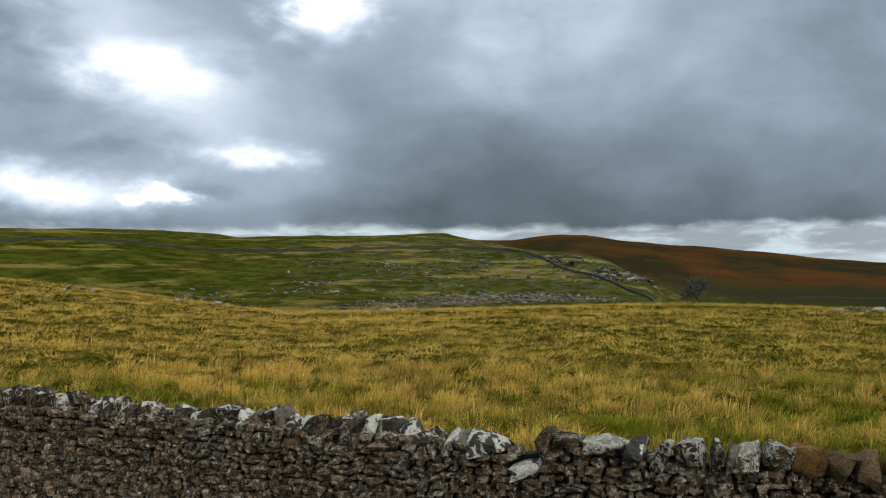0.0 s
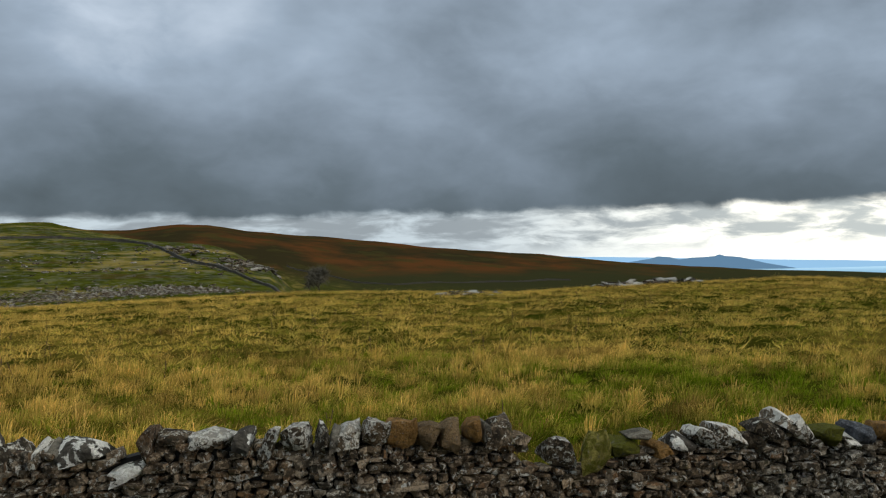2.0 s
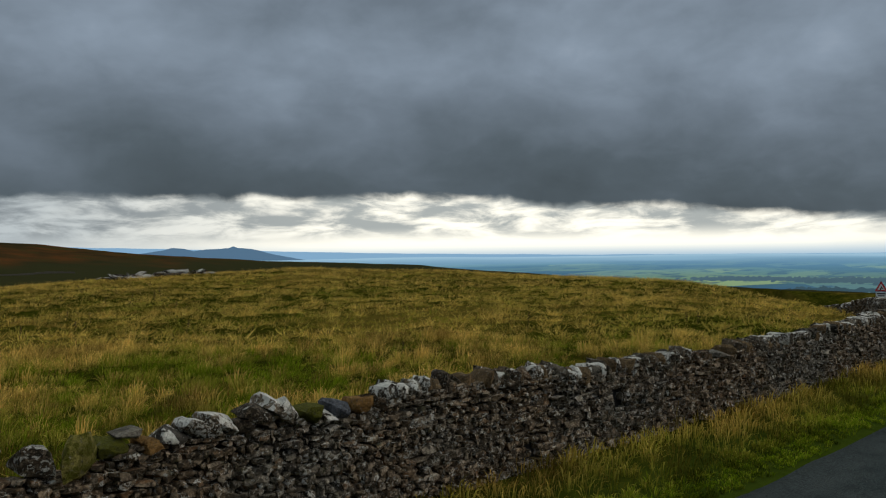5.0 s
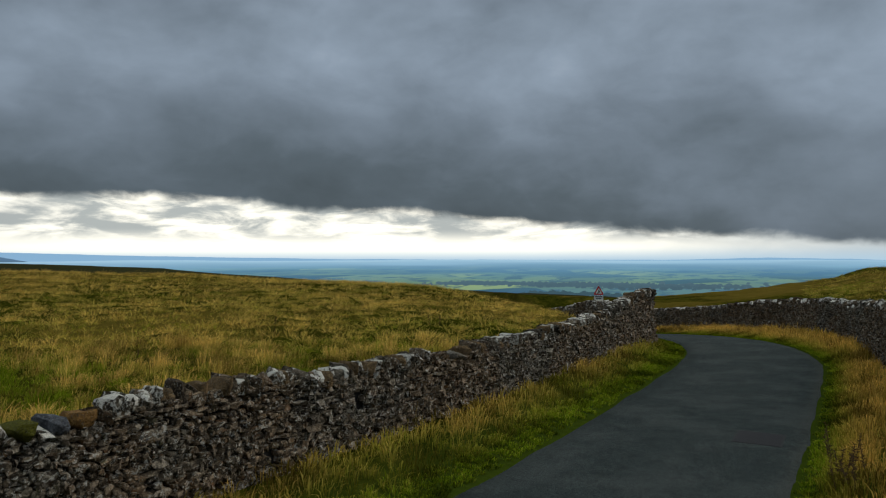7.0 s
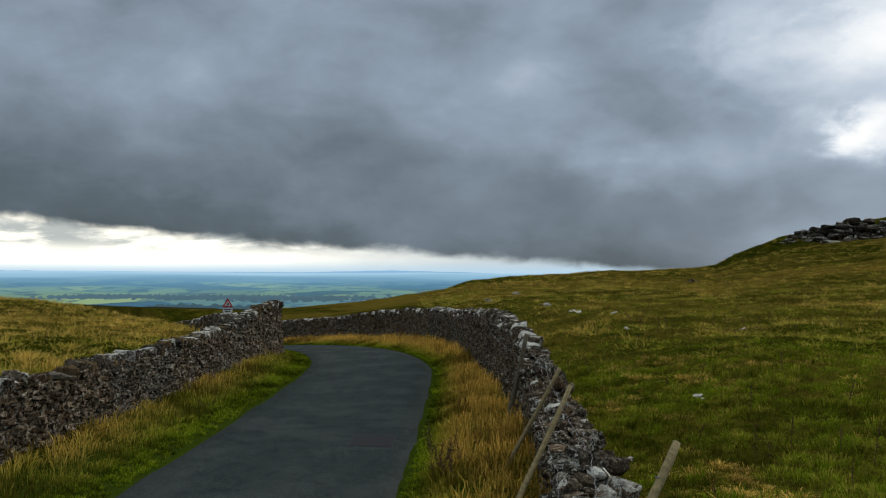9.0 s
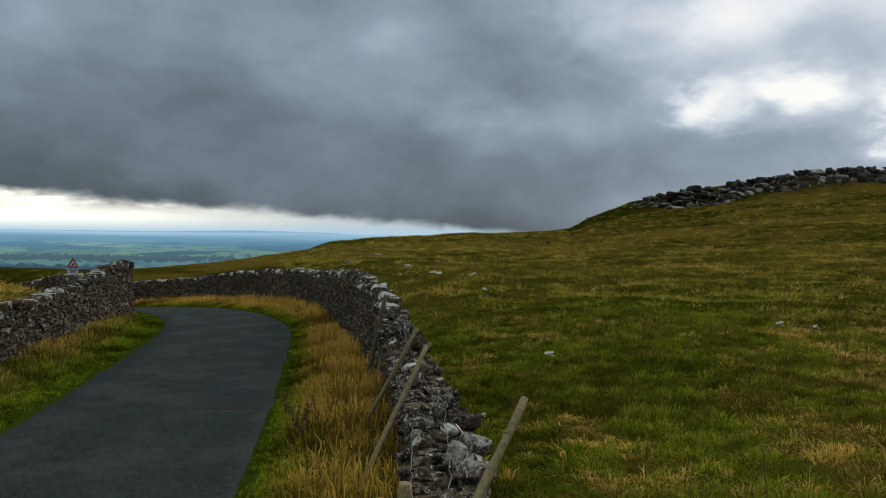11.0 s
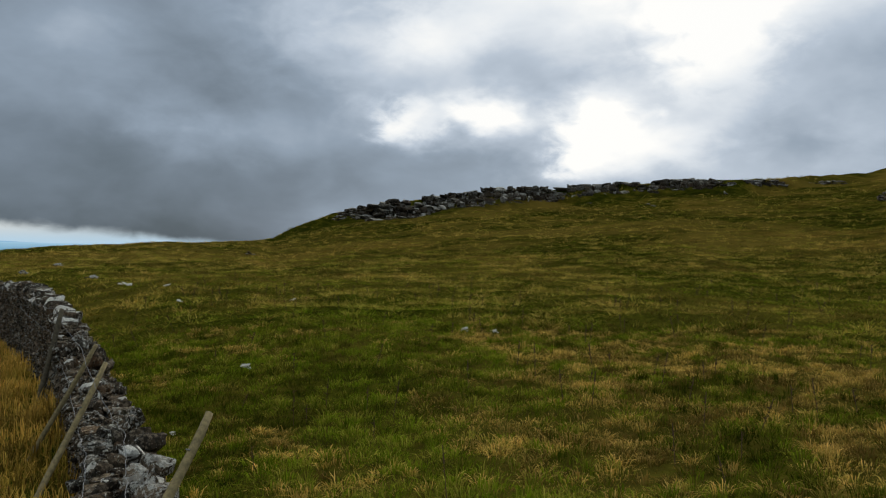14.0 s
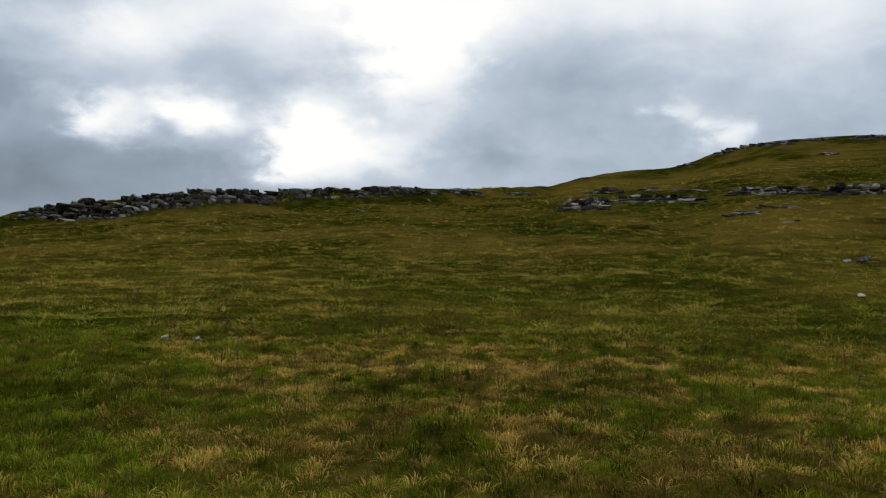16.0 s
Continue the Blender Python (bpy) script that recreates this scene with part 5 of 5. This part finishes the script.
scatter_rocks("limestone_pavement", "broad band of bare grey limestone pavement", [(-12, 147, 5, 1.5), (-6, 155, 6, 2), (-1, 161, 6, 2.5), (5, 165, 6, 3), (11, 167, 6, 2.5), (17, 164, 5, 2), (23, 162, 4, 1.5), (9, 160, 9, 2)], 3200, 0.26, 31, 0.06)
scatter_rocks("scree", "scattered limestone scree on the far hillside", [(-32, 180, 3, 3), (-30, 165, 5, 3), (-17, 204, 12, 4), (-6, 212, 10, 4), (8, 194, 5, 2), (17, 228, 9, 4), (23, 237, 6, 3), (25, 207, 4, 3), (-30, 215, 9, 2),
                                                                              (-52, 160, 6, 2), (-17, 143, 4, 1), (-8, 190, 12, 10), (-45, 170, 12, 6), (10, 215, 14, 6), (28, 200, 4, 8), (-60, 165, 8, 4)], 700, 0.36, 32, 0.16)
scatter_rocks("cliff_rocks", "grey limestone cliff rocks on the hill's nose", [(35, 198, 2, 3), (45, 221, 2, 3), (48, 224, 1.5, 2), (39, 212, 3, 4), (30, 228, 6, 5)], 220, 0.7, 33, 0.3)


def hill_wall(points, height, label):
    """A far field wall running over the hill, rough along its top."""
    line = smooth_line([(x / U, y / U) for x, y in points], 1.2)
    t = tangents(line)
    n = np.stack([-t[:, 1], t[:, 0]], 1)
    z = ground_z(line[:, 0], line[:, 1])
    rng = np.random.default_rng(3)
    vs = []
    for i in range(len(line)):
        h = height + rng.normal(0, 0.10)
        for o, q in ((-0.45, -0.5), (-0.28, h), (0.28, h + rng.normal(0, 0.06)), (0.45, -0.5)):
            vs.append((*(line[i] + n[i] * o), z[i] + q))
    k = len(line)
    fs = [[i * 4 + j, i * 4 + j + 1, i * 4 + j + 5, i * 4 + j + 4] for i in range(k - 1) for j in range(3)]
    tagged(new("stone_wall", mesh_from("stone_wall", vs, fs, M_FARWALL, False)), label, "wall")


hill_wall([(-175, 170), (-140, 195)] + [tuple(land_at(b, e)[0]) for b, e in ((-29.8, 2.17), (-25, 2.36), (-21, 2.16), (-18.8, 1.98), (-12.5, 1.85), (-6, 2.05), (-0.8, 2.2), (4.0, 1.85))]
          + [(25.5, 208), (31.5, 193), (36.5, 184), (41, 168)], 0.6, "dark dry-stone wall crossing the far hillside")


for b0, b1, r0, r1 in ((13.5, 21.0, 610, 590), (21.0, 33.0, 590, 640)):
    hill_wall([(r0 + (r1 - r0) * q) * np.array([math.sin(radians(b0 + (b1 - b0) * q)), math.cos(radians(b0 + (b1 - b0) * q))]) for q in np.linspace(0, 1, 6)], 1.1, "dark dry-stone field wall at the foot of the moor")


def far_scrub(x, y, height, seed):
    """A bare grey-brown tree: trunk, limbs and a haze of twigs."""
    rng = np.random.default_rng(seed)
    z = ground_at(x, y)
    ob = thing("tree", "bare grey-brown tree in the valley bottom", "tree", at=(x, y, z))
    trunk, crown = [], []

    def limb(a, d, length, r, depth):
        b = a + d * length
        trunk.append((a, b, r))
        if depth == 0:
            for _ in range(40):
                q = b + Vector(rng.normal(0, 0.10 * height, 3))
                crown.append((b + (q - b) * 0.2, q))
            return
        for _ in range(4):
            nd = (d + Vector(rng.normal(0, 0.55, 3)) + Vector((0, 0, 0.12))).normalized()
            limb(b, nd, length * 0.72, r * 0.6, depth - 1)

    limb(Vector((0, 0, -0.3)), Vector((0, 0, 1)), height * 0.3, height * 0.03, 3)
    bm = bmesh.new()
    for a, b, r in trunk:
        q = (b - a).to_track_quat("Z", "Y").to_matrix()
        r0 = [bm.verts.new(a + q @ Vector((r * math.cos(k * 2.094), r * math.sin(k * 2.094), 0))) for k in range(3)]
        r1 = [bm.verts.new(b + q @ Vector((0.6 * r * math.cos(k * 2.094), 0.6 * r * math.sin(k * 2.094), 0))) for k in range(3)]
        for k in range(3):
            bm.faces.new((r0[k], r0[(k + 1) % 3], r1[(k + 1) % 3], r1[k]))
    part("trunk", bm, M_WOOD_D, ob)
    bm = bmesh.new()
    for a, b in crown:
        s = Vector(rng.normal(0, 0.006 * height, 3))
        bm.faces.new((bm.verts.new(a - s), bm.verts.new(a + s), bm.verts.new(b)))
    part("crown", bm, M_TWIG, ob, "mesh of fine bare twigs")


far_scrub(64, 228, 11.0, 4)


def valley_woods():
    """Dark woods on the edge of the plain."""
    rng = np.random.default_rng(9)
    items = []
    for b0, r0, wb, wr, n in ((75, 1350, 1.6, 25, 260), (79, 1300, 1.8, 30, 380), (82, 1420, 1.2, 30, 220), (72.6, 1500, 0.5, 15, 90), (77, 1800, 1.5, 20, 200), (84, 1750, 2.5, 30, 260), (90, 1700, 3, 40, 220)):
        for _ in range(n):
            b, r = math.radians(b0 + rng.normal(0, wb)), r0 + rng.normal(0, wr)
            x, y = r * math.sin(b), r * math.cos(b)
            z = -66 + 10 * float(vnoise(np.array([x]), np.array([y]), 900, 2)[0]) + 44 * max(0, min(1, (r - 1500) / 3400)) ** 0.8
            s = rng.uniform(4, 9)
            items.append((int(rng.integers(len(STONES))), pose(x, y, z + s * 0.3, rng.uniform(0, 30), rng.uniform(0, 30), rng.uniform(0, 360)) @ Matrix.Diagonal((s * 1.4, s * 1.4, s * 0.75, 1))))
    # the woods' colour has blue haze painted in and glows
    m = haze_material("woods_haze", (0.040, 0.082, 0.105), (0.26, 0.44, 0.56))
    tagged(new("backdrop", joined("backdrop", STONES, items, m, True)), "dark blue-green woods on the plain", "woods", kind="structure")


valley_woods()

# ---------------------------------------------------------------- grass


def blades_mesh(name, label, base, mid, tip, w, dry_low, dry_high, tone, rust=0.0, sliver=False):
    """Lance-shaped blades, bent once: base, middle and tip points, half-widths, and how withered each is."""
    m = len(base)
    rng = np.random.default_rng(m)
    face = rng.uniform(0, 2 * np.pi, m)
    side = np.stack([np.cos(face) * w, np.sin(face) * w, np.zeros(m)], 1)
    k = 3 if sliver else 4
    v = np.stack([base - side, base + side, tip] if sliver else [base, mid - side, mid + side, tip], 1)
    o = np.arange(m)[:, None] * k
    f = np.concatenate([o + np.array([[0, 2, 1]]), o + np.array([[1, 2, 3]])], 1).reshape(-1, 3)
    if sliver:
        f = np.concatenate([o, o + 1, o + 2], 1)
    me = mesh_from(name, v.reshape(-1, 3), f, M_BLADE, True)
    mean = 0.5 * (dry_low + dry_high)
    dv = np.stack([mean, mean, dry_high] if sliver else [dry_low, dry_high, dry_high, np.minimum(dry_high * 1.15, 1)], 1)
    a = me.attributes.new("dry", "FLOAT", "POINT")
    a.data.foreach_set("value", dv.ravel().astype(np.float32))
    a = me.attributes.new("rust", "FLOAT", "POINT")
    a.data.foreach_set("value", np.full(m * k, rust, np.float32))
    a = me.attributes.new("tone", "FLOAT", "POINT")
    a.data.foreach_set("value", np.repeat(tone, k).astype(np.float32))
    return tagged(new(name, me), label, "grass", kind="stuff")


def tussocks(name, label, x, y, height, dry, radius, blades, width, seed, droop=1.25, rust=0.0, lift=0.0, mottle=0.85, grain=0.6, sliver=False):
    """Clumps whose blades rise from one foot and fall outwards. One value of height, dry and radius per clump."""
    rng = np.random.default_rng(seed)
    n = len(x)
    X, Y, H, D, Rr = (np.repeat(v, blades) for v in (x, y, height, dry, radius))
    m = n * blades
    ang, u = rng.uniform(0, 2 * np.pi, m), np.sqrt(rng.uniform(0, 1, m))
    bx, by = X + Rr * 0.55 * u * np.cos(ang), Y + Rr * 0.55 * u * np.sin(ang)
    z = ground_z(bx, by)
    h = H * (1.05 - 0.35 * u) * rng.uniform(0.55, 1.15, m)
    out = Rr * u * droop * rng.uniform(0.3, 1.3, m)
    a2 = ang + rng.normal(0, 0.5, m)
    ox, oy = out * np.cos(a2) + 0.16 * h, out * np.sin(a2) - 0.05 * h
    base = np.stack([bx, by, z - 0.03], 1)
    mid = np.stack([bx + ox * 0.35, by + oy * 0.35, z + h * 0.62], 1)
    tip = np.stack([bx + ox, by + oy, z + h * rng.uniform(0.55, 1.0, m)], 1)
    d = np.clip(D + rng.normal(0, 0.10, m), 0, 1)
    own = 0.5 + lift + mottle * vnoise(x, y, grain, 57, 2) + 0.30 * vnoise(x, y, 3.0, 77, 2) + rng.normal(0, 0.22, n)
    tone = np.clip(np.repeat(own, blades) + rng.normal(0, 0.10, m), 0, 1)
    return blades_mesh(name, label, base, mid, tip, width * rng.uniform(0.6, 1.4, m), d * 0.35, d, tone, rust, sliver)


def scatter(n, b0, b1, r0, r1, seed, power=2.0):
    """Plan points in a wedge; power 2: even over the land, lower: thicker near by."""
    rng = np.random.default_rng(seed)
    b = np.radians(rng.uniform(b0, b1, n))
    r = (r0 ** power + (r1 ** power - r0 ** power) * rng.uniform(0, 1, n)) ** (1 / power)
    return r * np.sin(b), r * np.cos(b), r


def field(prefix, label, b0, b1, r0, r1, beyond, seed, dryness, tall, counts, clump_r=0.24, clump_n=46, blade=1.0, droop=1.1, rust=0.0, grazed=False, lift=0.0):
    """Pasture: dense small tufts, tussocks over them, and coarser ones farther off. Grazed: close green cushions among flattened straw."""
    mid_r = 22.0
    for part_name, n, ra, rb, power, blades, width, size, rad in (
            ("short_", counts[0], r0, mid_r, 1.3, 9, 0.0045, 0.45, 0.10), ("tussock_", counts[1], r0, mid_r, 1.5, clump_n, 0.0048, 1.0, clump_r),
            ("far_short_", counts[2], mid_r - 1, 60, 1.5, 10, 0.010, 0.50, 0.32), ("far_tussock_", counts[3], mid_r - 1, r1, 1.4, 14, 0.0080, 0.70, 0.32)):
        x, y, r = scatter(n, b0, b1, ra, rb, seed, power)
        seed += 1
        keep = beyond(x, y)
        x, y, r = x[keep], y[keep], r[keep]
        rng = np.random.default_rng(seed)
        far, short = "far" in part_name, "short" in part_name
        patch, clump = vnoise(x, y, 5.0, 21, 3), 0.5 * vnoise(x, y, 0.9, 23, 2) + 0.7 * vnoise(x, y, 0.45, 29, 2)
        dry = dryness(x, y, r) + 0.55 * patch + 0.80 * clump + rng.normal(0, 0.30, len(x)) - (0.22 if short else 0)
        dry = 0.5 + 1.25 * (dry - 0.5)
        tuft = np.ones(len(x))
        if grazed and not far:
            pick = dryness(x, y, r) - 0.42 + 0.7 * patch + 0.8 * vnoise(x, y, 0.75, 33, 2) + rng.normal(0, 0.22, len(x))
            straw = pick > (0.05 if short else 0.12)
            dry = np.where(straw, 0.86, 0.10) + rng.normal(0, 0.12, len(x))
            tuft = np.where(straw, 0.8 if short else 1.0, 1.2)
        if far:
            dry = (0.52 if grazed else 0.62) + 0.48 * (dry - 0.5)
        h = tuft * (max(tall, 0.30) if far else tall) * size * (0.75 + (0.0 if grazed and not far else 0.3) * np.clip(dry, 0, 1) + 0.35 * clump) * rng.uniform(0.6, 1.4, len(x))
        tussocks(part_name + prefix, label, x, y, np.clip(h, 0.04, 0.65), np.clip(dry, 0.0, 1), rad * rng.uniform(0.6, 1.4, len(x)), blades, width * (1.0 if far else blade) * (1.6 if far or short else 1.0), seed,
                 1.35 if far else droop, rust, lift + (0.05 if far else 0.0), (0.9 if grazed else 0.6) if far else 0.8, 1.1 if far else 0.4, far or short)


field("pasture_grass", "long tussocky straw-and-green moorland grass", -36, 92, 5.8, 74, lambda x, y: side_of(LEFT_EDGE, x, y)[0] > 0.35, 71,
      lambda x, y, r: 0.56 + 0.20 * np.clip((12 - np.degrees(np.arctan2(x, y))) / 26, -0.45, 1) + 0.26 * np.clip((r - 16) / 20, -0.6, 1) + 0.22 * np.clip((r - 34) / 20, 0, 1)
      - 0.8 * np.exp(-((np.degrees(np.arctan2(x, y)) - 43) / 9) ** 2 - ((r - 17) / 3.2) ** 2), 0.36, (16000, 4600, 10000, 14000), 0.27, 46, 0.75, 1.1, 0.36, lift=0.24)
field("field_grass", "rough grazed green grass with straw tufts", 98, 186, 3.2, 128, lambda x, y: side_of(RIGHT_EDGE, x, y)[0] < -0.42, 81,
      lambda x, y, r: 0.38 + 0.18 * np.clip((r - 25) / 30, -0.5, 1) + 0.4 * np.exp(-((np.degrees(np.arctan2(x, y)) - 161) / 9) ** 2 - ((r - 18) / 5) ** 2), 0.16, (26000, 9500, 14000, 24000), 0.17, 26, 1.0, 1.1, 0.36, True)


def verges():
    rng = np.random.default_rng(90)
    for side, n, seed in ((1, 9000, 91), (-1, 9000, 92)):
        i = rng.integers(int(np.argmax(ROAD_LINE[:, 0] > 3.0)), int(np.argmax(ROAD_LINE[:, 0] > 48.0)), n)
        t = tangents(ROAD_LINE)[i]
        nrm = np.stack([-t[:, 1], t[:, 0]], 1) * side
        reach = 4.2 if side > 0 else 3.8
        o = HALF_ROAD + 0.02 + np.where(rng.uniform(0, 1, n) < 0.35, rng.uniform(0, 0.6, n), rng.uniform(0, 1, n) ** 1.15 * reach)
        p = ROAD_LINE[i, :2] + nrm * o[:, None] + rng.normal(0, 0.1, (n, 2))
        x, y = p[:, 0], p[:, 1]
        wall = -side_of(LEFT_EDGE, x, y)[0] if side > 0 else side_of(RIGHT_EDGE, x, y)[0]
        a = np.abs(side_of(ROAD_LINE, x, y)[0])
        keep = (wall > 0.32) & (x > -12) & (x < 50) & (a > HALF_ROAD + 0.05) & (np.hypot(x, y) > 2.2)
        x, y, a = x[keep], y[keep], a[keep]
        far = np.clip((a - HALF_ROAD - (0.40 if side > 0 else 0.15)) / 0.7, 0, 1)
        dry = far * (1.0 if side < 0 else 0.55) + 0.55 * vnoise(x, y, 1.5, 93, 3) * far + 0.02
        height = 0.07 + far * (0.40 if side < 0 else 0.26) * (0.85 + 0.5 * vnoise(x, y, 0.9, 94, 2)) * rng.uniform(0.7, 1.3, len(x))
        tussocks("verge_grass", "green and rusty verge grass between lane and wall", x, y, np.clip(height, 0.05, 0.6), np.clip(dry, 0, 1), 0.08 + 0.12 * far, 14, 0.0058, seed, 1.0, 0.75 if side < 0 else 0.5, 0.1 if side < 0 else 0.0)



def trodden_grass():
    """Short grass of the lane side, where one stands."""
    x, y, r = scatter(6500, -180, 180, 0.5, 9.0, 95, 1.6)
    bear = np.degrees(np.arctan2(x, y))
    a = np.abs(side_of(ROAD_LINE, x, y)[0])
    keep = (a > HALF_ROAD + 0.06) & (side_of(LEFT_EDGE, x, y)[0] < -0.35) & (np.abs(side_of(RIGHT_EDGE, x, y)[0]) > 0.4)
    keep &= ~((r > 3.2) & (bear > 98)) & ~((x > 3.2) & (a < HALF_ROAD + 3))
    x, y = x[keep], y[keep]
    dry = np.clip(0.35 + 0.7 * vnoise(x, y, 1.1, 96, 3), 0, 1)
    tussocks("trodden_grass", "short trodden green grass at the lane side", x, y, 0.06 + 0.08 * dry, dry, np.full(len(x), 0.12), 10, 0.005, 97)


verges()
trodden_grass()


def dead_stalks():
    """Withered thistle stems that stand above the grass."""
    rng = np.random.default_rng(60)
    sets = [scatter(80, -30, 40, 24, 50, 61), scatter(210, 108, 180, 6.5, 36, 62, 1.5), scatter(30, -20, 75, 9, 30, 63)]
    x, y = (np.concatenate([s[k] for s in sets]) for k in (0, 1))
    keep = (side_of(LEFT_EDGE, x, y)[0] > 0.4) | (side_of(RIGHT_EDGE, x, y)[0] < -0.5)
    x, y = np.append(x[keep], 10.6 + rng.normal(0, 0.30, 10)), np.append(y[keep], -1.85 + rng.normal(0, 0.12, 10))
    z = ground_z(x, y)
    bm = bmesh.new()
    for n, (a, b, c) in enumerate(zip(x, y, z)):
        dock = n >= len(x) - 10
        h = rng.uniform(0.35, 0.75) if dock else rng.uniform(0.2, 0.55)
        lean = Vector((rng.normal(0, 0.18), rng.normal(0, 0.18), 1)) * h
        base = Vector((a, b, c))
        r = 0.003 if dock else 0.0035 + 0.00015 * math.hypot(a, b)
        for s0, s1, k0, k1 in ((0, 0.7, 1.2, 0.8), (0.7, 1.0, 2.2, 0.8)):
            r0 = [bm.verts.new(base + lean * s0 + Vector((r * k0 * math.cos(q * 2.094), r * k0 * math.sin(q * 2.094), 0))) for q in range(3)]
            r1 = [bm.verts.new(base + lean * s1 + Vector((r * k1 * math.cos(q * 2.094), r * k1 * math.sin(q * 2.094), 0))) for q in range(3)]
            for q in range(3):
                bm.faces.new((r0[q], r0[(q + 1) % 3], r1[(q + 1) % 3], r1[q]))
        for _ in range(60 if dock else 6):
            s = rng.uniform(0.35, 1.0)
            d = Vector((rng.normal(0, 1), rng.normal(0, 1), 0.6)).normalized() * rng.uniform(0.03, 0.09)
            p = base + lean * s
            bm.faces.new((bm.verts.new(p), bm.verts.new(p + Vector((0, 0, r * 3))), bm.verts.new(p + d)))
    me = bpy.data.meshes.new("dead_stalks")
    bm.to_mesh(me)
    bm.free()
    me.materials.append(M_STALK)
    tagged(new("dead_stalks", me), "withered dark brown thistle stalks in the grass", "plants", kind="stuff")


dead_stalks()

# ---------------------------------------------------------------- single stones of the walls
STONE_MESH = shared(STONES, "stone", M_STONE)
for wall_ob, loose in ((left_wall, left_loose), (right_wall, right_loose)):
    for k, m in loose:
        put("stone", STONE_MESH[k], wall_ob, m)
